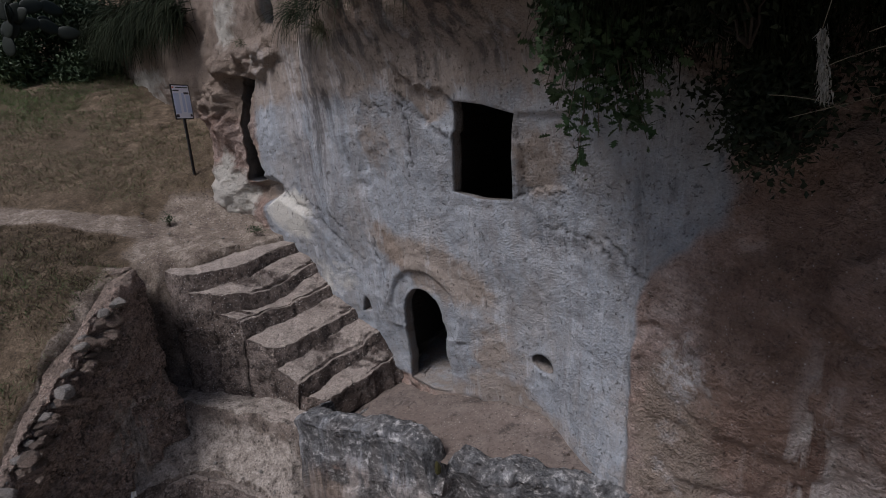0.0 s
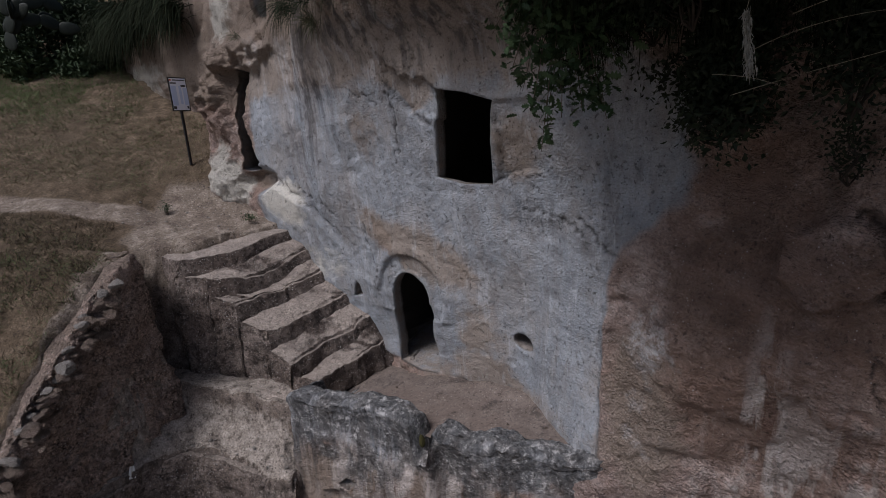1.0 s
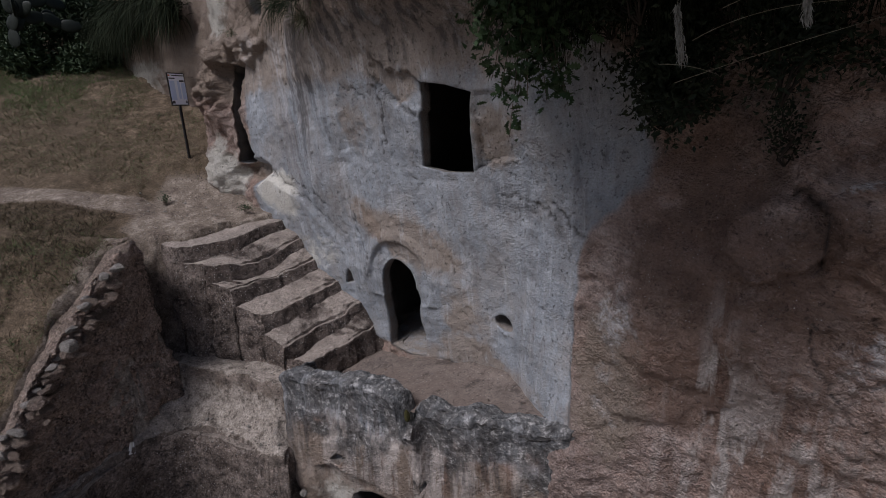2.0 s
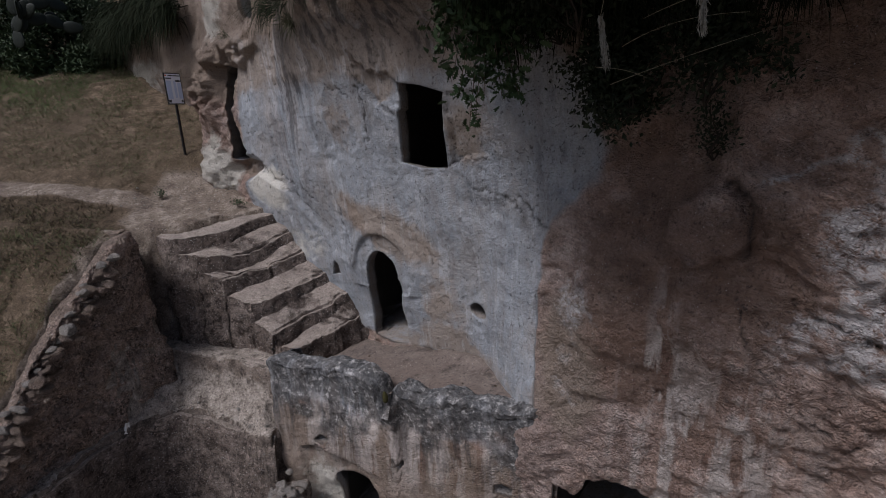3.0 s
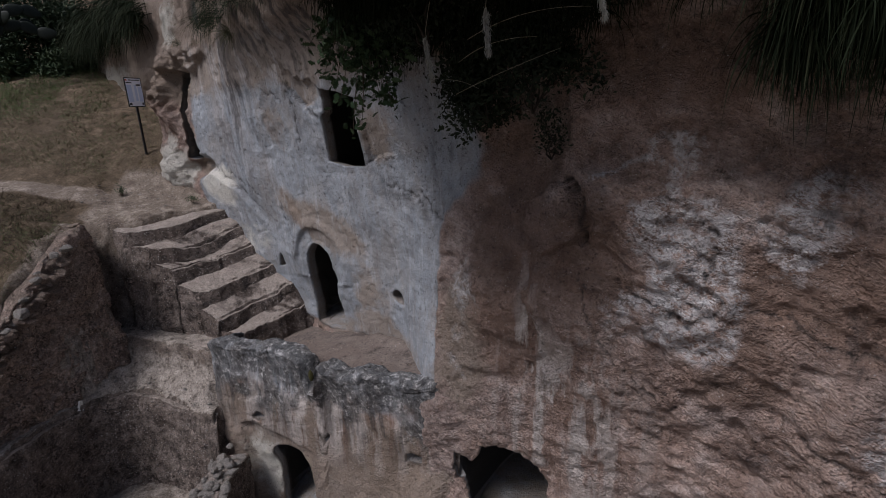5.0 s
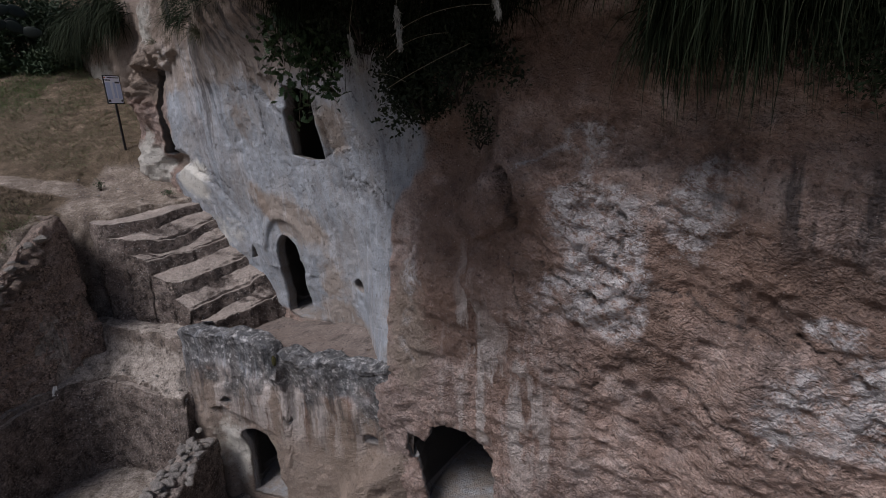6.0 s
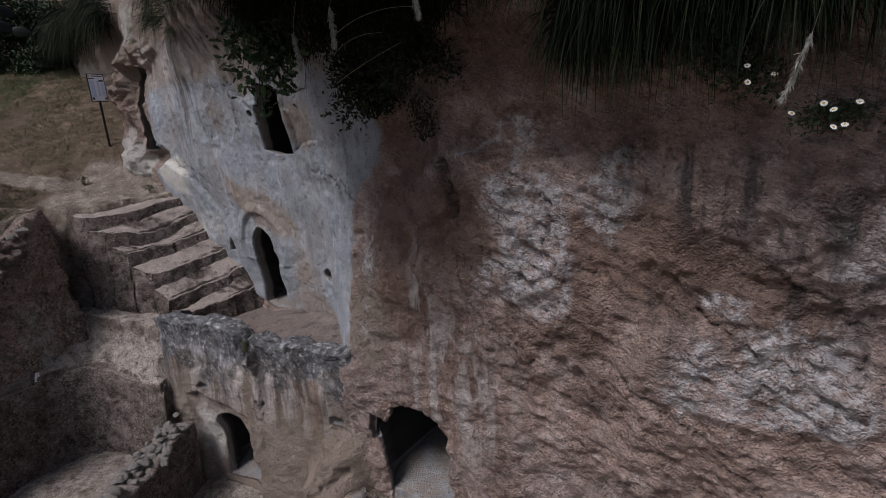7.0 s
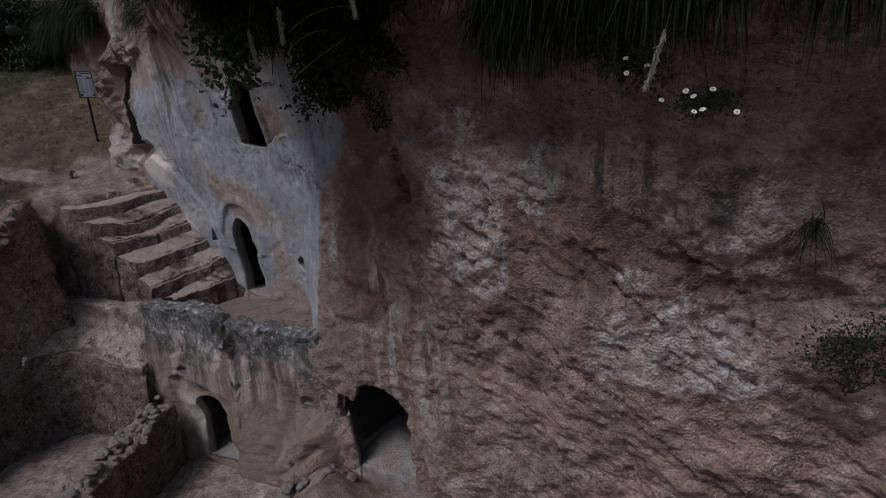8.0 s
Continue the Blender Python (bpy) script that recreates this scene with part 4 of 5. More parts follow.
def ground_height(x, y):
    p = np.column_stack([x, y, x * 0])
    wob = 0.025 * fbm(p, 0.4, 4, 70)
    z = np.full(x.shape, -2.35) + 0.04 * fbm(p, 0.5, 4, 71)
    z = z + ease(x, 0.6, 1.6) * 0.45 + ease(x, 4.0, 6.5) * 2.2 + ease(np.hypot(x - 1.35, y - 2.9), 1.1, 0.1) * 0.5
    lift = lambda poly, w, off=0.0: ease(-(poly_distance(x, y, poly) + wob + off), -w, w)
    z = z + lift(PIT, 0.05) * 0.35
    a = lift(BENCH, 0.045)
    z = z * (1 - a) + a * (-0.46 - 0.2 * ease(x, -3.0, -1.8) + np.interp(x, [-3.2, -1.9], [0.26, 0.46]) * ease(-poly_distance(x, y, BENCH), 0.03, 0.42) * ease(y, 4.5, 4.9) + 0.035 * fbm(p, 0.3, 5, 72, 0.6) - 0.15 * ease(4.9 - y, 0, 2))
    b = lift(BENCH_TOP, 0.05)
    z = z * (1 - b) + b * (np.interp(x, [-3.4, -1.8], [0.19, 0.1]) + 0.03 * fbm(p, 0.25, 4, 73))
    c = ease(-(poly_distance(x, y, BANK) + 1.3 * wob), -0.03, 0.17 - 0.08 * ease(x, -3.75, -3.45)) ** 0.55
    z = z * (1 - c) + c * (turf_height(x, y) + 0.05 * fbm(p, 0.7, 5, 74))
    return z, a, b, c


GX = np.concatenate([np.linspace(-60, -14, 30), np.linspace(-13.5, -5.6, 110), np.arange(-5.5, -0.9, 0.024), np.linspace(-0.85, 7, 110), np.linspace(7.5, 60, 25)])
GY = np.concatenate([np.linspace(-60, -3, 20), np.linspace(-2.5, 2.4, 60), np.arange(2.45, 7.2, 0.026), np.linspace(7.25, 13, 110), np.linspace(13.5, 60, 20)])
X, Y = [g.ravel() for g in np.meshgrid(GX, GY, indexing="ij")]
Z, ga, gb, gc = ground_height(X, Y)
steep = np.clip(np.hypot(*np.gradient(Z.reshape(len(GX), len(GY)), GX, GY)).ravel() / 2.5, 0, 1)
p = np.column_stack([X, Y, Z])
X2 = X + steep * (0.045 * fbm(p, 0.3, 4, 80, 0.6))
Y2 = Y + steep * (0.045 * fbm(p, 0.3, 4, 85, 0.6))
idx = np.arange(len(X)).reshape(len(GX), len(GY))
quads = np.stack([idx[:-1, :-1], idx[1:, :-1], idx[1:, 1:], idx[:-1, 1:]], -1).reshape(-1, 4)
ground = mesh_object("ground", np.column_stack([X2, Y2, Z]), quads, GROUND_MAT)
path_y = 6.74 + 0.05 * np.sin(X * 1.3)
on_path = np.maximum(ease(0.22 - np.abs(Y - path_y), -0.1, 0.12) * (X < -4.2), ease(X, -4.6, -4.1) * ease(Y, 5.9, 6.2) * ease(7.75 - Y, 0, 0.4))
high = ease(Z, 1.7, 2.0) * ease(Y, 6.2, 6.6)
turf_zone = gc * (1 - on_path) * (1 - ease(steep, 0.6, 1.2) * (1 - high)) * np.maximum(ease(-X, 3.9, 4.3), ease(Y, 7.2, 7.5))
on_bench = ease(-poly_distance(X, Y, BENCH), 0.05, 0.09) * (1 - gb) * (1 - gc)
zone(ground, turf=turf_zone, umber=(1 - on_bench) * np.clip(ease(steep, 0.3, 0.6) * (1 - high) * (1 - ease(gc, 0.5, 0.9)) + 0.2 * ease(-Z, 1.2, 1.9), 0, 1), ledge=np.clip(on_bench + (1 - steep) * np.maximum(ga, gb) * (1 - gc) + (1 - ease(steep, 0.1, 0.3)) * ease(-Z, 1.5, 1.8) * 0.6, 0, 1))
tagged(ground, "sloping dry turf, trodden path and dark hewn cuttings", "ground", kind="structure")


# ---- terrace floor ----
FLOOR_S = [-5.2, -4.4, -3.4, -2.0, -0.9, -0.3]
FLOOR_Z = [-0.08, -0.04, 0.16, 0.3, 0.38, 0.4]
fs, fd = [g.ravel() for g in np.meshgrid(np.arange(-5.2, -0.4, 0.04), np.arange(2.9, 5.1, 0.04), indexing="ij")]
p = np.column_stack([fs, fd, fs * 0])
fz2 = np.interp(fs, FLOOR_S, FLOOR_Z) - 0.10 * ease(4.3 - fd, 0, 1.0) + 0.012 * fbm(p, 0.3, 4, 90) + 0.08 * ease(fd, 4.1, 4.4) * ease(-(fs + 2.9), 0, -0.4)
fx, fy = world(fs, fd)
n1, n2 = len(np.arange(-5.2, -0.4, 0.04)), len(np.arange(2.9, 5.1, 0.04))
idx = np.arange(n1 * n2).reshape(n1, n2)
quads = np.stack([idx[:-1, :-1], idx[1:, :-1], idx[1:, 1:], idx[:-1, 1:]], -1).reshape(-1, 4)
low_front = np.interp(fs, LOW_S, LOW_D) + 0.15
ok = (fd > low_front)[quads].all(1) & (fs > -5.0)[quads].all(1)
terrace = mesh_object("floor", np.column_stack([fx, fy, fz2]), quads[ok], FLOOR_MAT)
tagged(terrace, "trodden brown earth floor of the small terrace", "floor", kind="structure")


# ---- steps hewn from the rock ----
NOSES = [
    [(-3.5, 5.9, 1.8), (-3.2, 6.01, 1.81), (-2.75, 6.2, 1.86), (-2.24, 6.7, 1.98)],
    [(-3.06, 5.79, 1.55), (-2.75, 5.9, 1.53), (-2.43, 6.2, 1.47), (-1.92, 6.66, 1.72)],
    [(-2.7, 5.73, 1.19), (-2.12, 6.19, 1.26), (-1.67, 6.52, 1.4)],
    [(-2.23, 5.58, 0.87), (-1.93, 5.87, 0.91), (-1.33, 6.4, 1.07)],
    [(-1.95, 5.45, 0.45), (-1.55, 5.91, 0.53), (-1.07, 6.22, 0.74)],
    [(-1.62, 5.38, 0.24), (-1.39, 5.6, 0.26), (-0.87, 6.15, 0.38)]]
BACKS = [(-4.0, 6.2, 1.83), (-3.51, 5.84, 1.57), (-3.06, 5.78, 1.3), (-2.69, 5.72, 0.92), (-2.24, 5.57, 0.59), (-1.96, 5.46, 0.28)]
staircase = empty("staircase", pose(-2.4, 6.0, 0))
tagged(staircase, "six worn uneven steps hewn from grey-brown rock", "stairs")
NB = 60


def nose(k, b):
    line = np.array(NOSES[k])
    line = np.vstack([line, line[-1] + 0.45 * (line[-1] - line[-2])])
    at = np.concatenate([[0], np.cumsum(np.linalg.norm(np.diff(line, axis=0), axis=1))])
    q = np.stack([np.interp(b * at[-1], at, line[:, c]) for c in range(3)], 1)
    w = np.column_stack([b * 1.8, b * 0 + k * 3.7, b * 0])
    q[:, :2] += np.outer(0.035 * fbm(w, 0.3, 4, 100), (0.75, -0.66))
    q[:, 2] += 0.02 * fbm(w, 0.25, 4, 101)
    return q


bb = np.linspace(0, 1, NB)
inv = staircase.matrix_world.inverted()
side_line = []
for k in range(6):
    top = nose(k, bb)
    if k == 0:
        back = top + np.array((-0.5, 0.45, 0.06))
    else:
        back = nose(k - 1, bb)
        riser = np.interp(bb, [0, 0.35, 0.7, 1], [0.26, 0.2, 0.16, 0.14])
        back[:, 2] -= riser
        back[:, :2] += np.array((0.03, -0.03))
    back[0] = BACKS[k]
    foot = top.copy()
    foot[:, :2] += np.array((0.03, -0.03))
    low = top[:, 2] - np.interp(bb, [0, 0.35, 0.7, 1], [0.32, 0.26, 0.22, 0.2]) if k < 5 else np.interp(bb, [0, 1], [-0.1, 0.0])
    rows = []
    for w in np.linspace(0, 0.86, 11):
        q = back * (1 - w) + top * w
        rows.append(q)
    for ang in np.linspace(0, math.pi / 2, 5):
        r = 0.035
        q = top.copy()
        q[:, :2] += np.outer(np.full(NB, r * (math.sin(ang) - 1)), (0.75, -0.66))
        q[:, 2] += r * (math.cos(ang) - 1)
        rows.append(q)
    for w in np.linspace(0, 1, 9)[1:]:
        q = top * (1 - w) + foot * w
        q[:, 2] = (top[:, 2] - 0.035) * (1 - w) + low * w
        rows.append(q)
    grid = np.array(rows)
    pp = grid.reshape(-1, 3)
    pp = pp + 0.016 * np.stack([fbm(pp, 0.16, 4, 110 + c, 0.6) for c in range(3)], 1) * np.array((1, 1, 0.8))
    edge_line = pp.reshape(len(rows), NB, 3)[:, 0].copy()
    if k < 5:
        edge_line = edge_line[edge_line[:, 2] > BACKS[k + 1][2] + 0.02]
    side_line.append(edge_line)
    idx = np.arange(len(pp)).reshape(len(rows), NB)
    quads = np.stack([idx[:-1, :-1], idx[1:, :-1], idx[1:, 1:], idx[:-1, 1:]], -1).reshape(-1, 4)
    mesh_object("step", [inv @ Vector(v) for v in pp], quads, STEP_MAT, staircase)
line = np.concatenate(side_line)
rows = []
for w in np.linspace(0, 1, 34):
    q = line.copy()
    q[:, 2] = line[:, 2] * (1 - w) + (-0.35) * w
    bulge = 0.05 * fbm(q, 0.3, 4, 120, 0.6) * min(1, w * 6) - 0.05 * w
    q[:, :2] += np.outer(bulge, (0.25, 0.97))
    rows.append(q)
pp = np.array(rows).reshape(-1, 3)
idx = np.arange(len(pp)).reshape(34, len(line))
quads = np.stack([idx[:-1, :-1], idx[1:, :-1], idx[1:, 1:], idx[:-1, 1:]], -1).reshape(-1, 4)
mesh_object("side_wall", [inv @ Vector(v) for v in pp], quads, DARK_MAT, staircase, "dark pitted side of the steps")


# ---- low wall between the two sunken floors ----
pv, pf = rough_block([(-2.08, 2.2), (-1.5, 2.2), (-1.3, 4.55), (-1.72, 4.5)], -2.6, [-1.5, -1.52, -1.18, -1.22], 0.05, 0.08, 0.035, 200)
divider = mesh_object("low_rock_wall", pv, pf, DARK_MAT)
tagged(divider, "low dark wall of rough stone between sunken floors", "low wall", kind="structure")


BANK_MAT = rock_material("bank_stone", (0.24, 0.175, 0.145), (0.66, 0.52, 0.44), (0.46, 0.34, 0.28), 2.2, (0.34, 0.265, 0.215), True, 0.2)


# ---- faces of the cuttings ----
def cut_wall(name, path, tops, bottoms, lean, material, seed, amp=0.05, cap=0.3, res=0.03, outward=0.06):
    """A rough earth or rock side along a plan line, leaning back by lean, its upper edge running on inwards as a short cap."""
    path = np.array(path, float)
    seg = np.linalg.norm(np.diff(path, axis=0), axis=1)
    at = np.concatenate([[0], np.cumsum(seg)])
    u = np.arange(0, at[-1], res)
    x, y = np.interp(u, at, path[:, 0]), np.interp(u, at, path[:, 1])
    x, y = [np.convolve(np.pad(c, 6, mode="edge"), np.ones(13) / 13, "valid") for c in (x, y)]
    tx, ty = np.gradient(x), np.gradient(y)
    k = np.hypot(tx, ty)
    nx, ny = ty / k, -tx / k
    top, bot = np.interp(u, at, tops), np.interp(u, at, bottoms)
    height = float(np.max(top - bot))
    back = np.interp(u, at, lean) if isinstance(lean, list) else np.full(len(u), lean)
    vs = np.concatenate([np.linspace(0, 1, int(height / res) + 2), 1 + np.linspace(0.05, 1, 9) * cap])
    U, V = np.meshgrid(np.arange(len(u)), vs, indexing="ij")
    U, V = U.ravel(), V.ravel()
    side, over = np.minimum(V, 1), np.maximum(V - 1, 0)
    off = outward - back[U] * side - over - 0.05 * np.exp(-np.abs(V - 1) / 0.05)
    z = bot[U] + (top[U] - bot[U]) * side - 0.12 * over - 0.03 * np.exp(-np.abs(V - 1) / 0.04)
    p = np.column_stack([x[U] + nx[U] * off, y[U] + ny[U] * off, z])
    fade = np.clip((1 + cap - V) / cap, 0.25, 1)
    rough = amp * (fbm(p, 0.55, 6, seed, 0.66) + 0.35 * (1 - 2 * np.abs(grain(p, 0.16, seed + 9))) + 0.3 * (1 - 2 * np.abs(grain(p, 0.07, seed + 12))))
    p[:, 0] += nx[U] * rough * fade
    p[:, 1] += ny[U] * rough * fade
    p[:, 2] += 0.5 * amp * fbm(p, 0.3, 4, seed + 20, 0.6) * np.clip(side * 3, 0, 1)
    idx = np.arange(len(p)).reshape(len(u), len(vs))
    quads = np.stack([idx[:-1, :-1], idx[1:, :-1], idx[1:, 1:], idx[:-1, 1:]], -1).reshape(-1, 4)
    return mesh_object(name, p, quads, material)


bank = cut_wall("earth_bank", [(-4.4, 1.8), (-4.3, 3.3), (-4.13, 4.0), (-3.94, 4.5), (-3.67, 5.0), (-3.45, 5.42), (-3.62, 5.64), (-4.05, 5.85)],
                [-0.8, -0.05, 0.78, 1.38, 1.97, 2.08, 2.02, 1.98], [-2.2, -0.75, -0.7, -0.65, -0.6, -0.3, 0.0, 0.5], [0.05, 0.05, 0.0, 0.0, 0.06, 0.24, 0.3, 0.3], BANK_MAT, 300, 0.08, 0.25, 0.022, outward=0.02)
tagged(bank, "steep dark bank of earth and weathered rock", "bank", kind="structure")
bench_side = cut_wall("bench_side", [(-4.35, 1.8), (-4.18, 2.7), (-3.83, 4.25), (-3.6, 4.74), (-3.2, 4.96), (-2.8, 4.88), (-1.9, 4.6), (-1.7, 4.62)], [-0.75, -0.68, -0.56, -0.53, -0.49, -0.52, -0.7, -0.7], [-2.4] * 8, 0.03, DARK_MAT, 340, 0.035, 0.12)
tagged(bench_side, "dark hewn side of the sunken floor", "rock wall", kind="structure")
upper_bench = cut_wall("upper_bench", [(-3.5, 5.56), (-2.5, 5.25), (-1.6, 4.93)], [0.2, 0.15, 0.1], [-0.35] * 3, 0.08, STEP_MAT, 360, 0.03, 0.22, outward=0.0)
tagged(upper_bench, "narrow worn rock bench below the steps", "rock bench", kind="structure")


# ---- loose stones ----
def lump_mesh(name, seed, material, flat=0.7):
    bm = bmesh.new()
    bmesh.ops.create_icosphere(bm, subdivisions=2, radius=1)
    pts = np.array([v.co for v in bm.verts])
    cut = random.Random(seed)
    for _ in range(9):
        n = np.array([cut.gauss(0, 1) for _ in range(3)])
        n /= np.linalg.norm(n)
        over = np.maximum(pts @ n - cut.uniform(0.5, 0.85), 0)
        pts = pts - np.outer(over, n)
    pts = pts * (1 + 0.12 * grain(pts, 0.5, seed + 1))[:, None]
    for v, q in zip(bm.verts, pts):
        v.co = (q[0], q[1], q[2] * flat)
    me = bpy.data.meshes.new(name)
    bm.to_mesh(me)
    bm.free()
    me.materials.append(material)
    return me


STONES = [lump_mesh("stone", 400 + 7 * k, BANK_MAT, 0.8) for k in range(6)]
PALE_STONES = [lump_mesh("stone", 500 + 7 * k, RUBBLE_MAT, 0.85) for k in range(6)]
rng = random.Random(5)


def lay_stones(owner, spots, meshes, lo, hi):
    for x, y, z in spots:
        ob = new("stone", rng.choice(meshes))
        r = rng.uniform(lo, hi)
        ob.matrix_world = pose(x, y, z, rng.uniform(-25, 25), rng.uniform(-25, 25), rng.uniform(0, 360)) @ Matrix.Diagonal((r * rng.uniform(0.9, 1.5), r, r * rng.uniform(0.7, 1), 1))
        ob.parent = owner


def on_line(path, n, spread, dz=0.0):
    out = []
    path = np.array(path, float)
    for i in range(n):
        w = (i + rng.random()) / n * (len(path) - 1)
        k = min(int(w), len(path) - 2)
        q = path[k] * (1 - (w - k)) + path[k + 1] * (w - k)
        out.append((q[0] + rng.gauss(0, spread), q[1] + rng.gauss(0, spread), q[2] + rng.gauss(0, spread * 0.5) + dz))
    return out


lay_stones(bank, on_line([(-4.3, 3.3, 0.0), (-4.1, 3.95, 0.76), (-3.94, 4.4, 1.3), (-3.78, 4.8, 1.84), (-3.68, 5.1, 2.0)], 18, 0.05, -0.13), PALE_STONES, 0.04, 0.1)
lay_stones(bank, on_line([(-4.26, 3.4, -0.1), (-4.05, 4.0, 0.68), (-3.88, 4.5, 1.25), (-3.7, 4.95, 1.75)], 60, 0.07, -0.1), STONES, 0.04, 0.11)
lay_stones(divider, on_line([(-1.8, 2.3, -1.5), (-1.62, 3.4, -1.35), (-1.5, 4.4, -1.2)], 150, 0.11, -0.01), PALE_STONES, 0.04, 0.085)
lay_stones(lower_wall, on_line([(0.85, 3.05, -1.75), (1.35, 2.95, -1.45), (1.7, 3.1, -1.65)], 16, 0.12), PALE_STONES, 0.04, 0.11)


def scattered(name, n, spot, lo, hi, meshes, label, category):
    """Many small stones, each a thing of its own."""
    for i in range(n):
        x, y, z = spot()
        ob = new(name, rng.choice(meshes))
        r = rng.uniform(lo, hi)
        ob.matrix_world = pose(x, y, z + 0.3 * r, 0, 0, rng.uniform(0, 360)) @ Matrix.Diagonal((r * rng.uniform(0.9, 1.5), r, r * 0.8, 1))
        tagged(ob, label, category, group=category)


def ground_at(x, y):
    return float(ground_height(np.array([x]), np.array([y]))[0][0])


def platform_spot():
    x, y = rng.uniform(-4.6, -3.0), rng.uniform(6.4, 7.3)
    return x, y, ground_at(x, y)


def bench_spot():
    w = rng.random()
    x, y = -3.5 + 1.8 * w + rng.gauss(0, 0.06), 5.15 - 0.5 * w + rng.gauss(0, 0.06)
    return x, y, ground_at(x, y)


def terrace_spot():
    s = rng.uniform(-3.9, -1.3)
    d = float(face_depth(np.array([s]), np.array([0.3]))[0]) - abs(rng.gauss(0, 0.25)) - 0.08
    x, y = world(s, d)
    return x, y, float(np.interp(s, FLOOR_S, FLOOR_Z)) - 0.03


scattered("pebble", 26, platform_spot, 0.008, 0.025, PALE_STONES, "small grey stone lying on trodden earth", "stone")
scattered("pebble", 30, bench_spot, 0.01, 0.03, PALE_STONES, "small pale stone lying on the rock bench", "stone")
scattered("pebble", 26, terrace_spot, 0.008, 0.03, STONES, "small dark stone lying on the terrace floor", "stone")


# ---- blades and leaves ----
nrng = np.random.default_rng(11)


def ribbons(name, root, way, length, width, droop, segs, material, parent=None):
    """Grass blades: tapering ribbons that start along way and bend down by droop."""
    n = len(root)
    way = way / np.linalg.norm(way, axis=1, keepdims=True)
    side = np.cross(way, nrng.normal(size=(n, 3)))
    side /= np.linalg.norm(side, axis=1, keepdims=True) + 1e-9
    p, v = root.copy(), way.copy()
    step = (length / segs)[:, None]
    rows = []
    for k in range(segs + 1):
        w = (width * (1 - (k / segs) ** 1.6) * 0.5 + 0.0004)[:, None]
        rows.append(np.stack([p - side * w, p + side * w], 1))
        v = v + np.array([0, 0, -1.0]) * (droop / segs)[:, None]
        v /= np.linalg.norm(v, axis=1, keepdims=True)
        p = p + v * step
    pts = np.stack(rows, 1).reshape(-1, 3)
    b = np.arange(n)[:, None] * (2 * (segs + 1))
    quads = np.concatenate([b + np.array([2 * k, 2 * k + 1, 2 * k + 3, 2 * k + 2]) for k in range(segs)])
    return mesh_object(name, pts, quads, material, parent, smooth=False)


def turf(name, n, xr, yr, lo, hi, material, label, least=0.93):
    x, y = nrng.uniform(*xr, n), nrng.uniform(*yr, n)
    clump = fbm(np.column_stack([x, y, x * 0]), 0.5, 3, 130)
    z, a, b, c = ground_height(x, y)
    py = 6.74 + 0.05 * np.sin(x * 1.3)
    keep = (c > least) & (np.abs(y - py) > 0.26 + 0.1 * clump) & (clump > -0.55) & ~((x > -4.55) & (y > 5.9) & (y < 7.5))
    s, d = plan(x, y)
    keep &= d < face_depth(s, z + 0.3) - 0.05
    x, y, z, clump = x[keep], y[keep], z[keep], clump[keep]
    m = len(x)
    way = np.column_stack([nrng.normal(0, 0.55, m), nrng.normal(0, 0.55, m), np.ones(m)])
    ob = ribbons(name, np.column_stack([x, y, z - 0.01]), way, nrng.uniform(lo, hi, m) * (1 + 0.4 * clump), nrng.uniform(0.003, 0.008, m), nrng.uniform(0.3, 2.2, m), 2, material)
    return tagged(ob, label, "grass", kind="stuff")


turf("dry_grass", 130000, (-11.5, -3.6), (3.2, 12.5), 0.03, 0.12, TURF_BLADES, "short dry brown turf with bare patches")
turf("green_grass", 22000, (-13.5, -6.0), (8.6, 12.8), 0.06, 0.2, GREEN_BLADES, "longer green grass towards the bushes")
turf("green_grass", 70000, (-11, -4.3), (7.2, 12.5), 0.02, 0.07, GREEN_BLADES, "short green grass among dry turf")
turf("weeds", 2500, (-5.6, -3.8), (3.4, 6.2), 0.05, 0.14, GREEN_BLADES, "sparse green weeds on the bank")


def hanging(name, n, s_range, z_range, out_range, lo, hi, width, material, label, lift=0.2):
    """Long grass rooted on the brow and hanging down over the face."""
    s, z = nrng.uniform(*s_range, n), nrng.uniform(*z_range, n)
    tufts = n // 55 + 5
    pick = nrng.integers(0, tufts, n)
    in_tuft = nrng.random(n) < 0.85
    spread_s = nrng.normal(0, 0.05, n)
    s = np.where(in_tuft, nrng.uniform(*s_range, tufts)[pick] + spread_s, s)
    z = np.where(in_tuft, nrng.uniform(*z_range, tufts)[pick] + nrng.normal(0, 0.04, n), z)
    size = nrng.uniform(0.6, 1.25, tufts)[pick]
    swing = nrng.normal(0, 0.5, (tufts, 2))[pick] + np.outer(spread_s * 6, (UX, UY))
    d = face_depth(s, z) - brow(s, z) - nrng.uniform(*out_range, n)
    x, y = world(s, d)
    way = np.column_stack([-NX + swing[:, 0] + nrng.normal(0, 0.4, n), -NY + swing[:, 1] + nrng.normal(0, 0.4, n), lift + nrng.normal(0, 0.3, n)])
    ob = ribbons(name, np.column_stack([x, y, z]), way, nrng.uniform(lo, hi, n) * size, nrng.uniform(*width, n), nrng.uniform(1.6, 4.2, n), 7, material)
    return tagged(ob, label, "grass", kind="stuff")


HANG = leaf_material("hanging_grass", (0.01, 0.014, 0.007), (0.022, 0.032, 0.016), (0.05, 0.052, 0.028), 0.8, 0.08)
# Same grass again, coloured darker to carry the shade below the brow.
HANG_SHADE = leaf_material("shade_tinted_grass", (0.007, 0.009, 0.005), (0.014, 0.019, 0.01), (0.032, 0.032, 0.018), 0.9, 0.03)
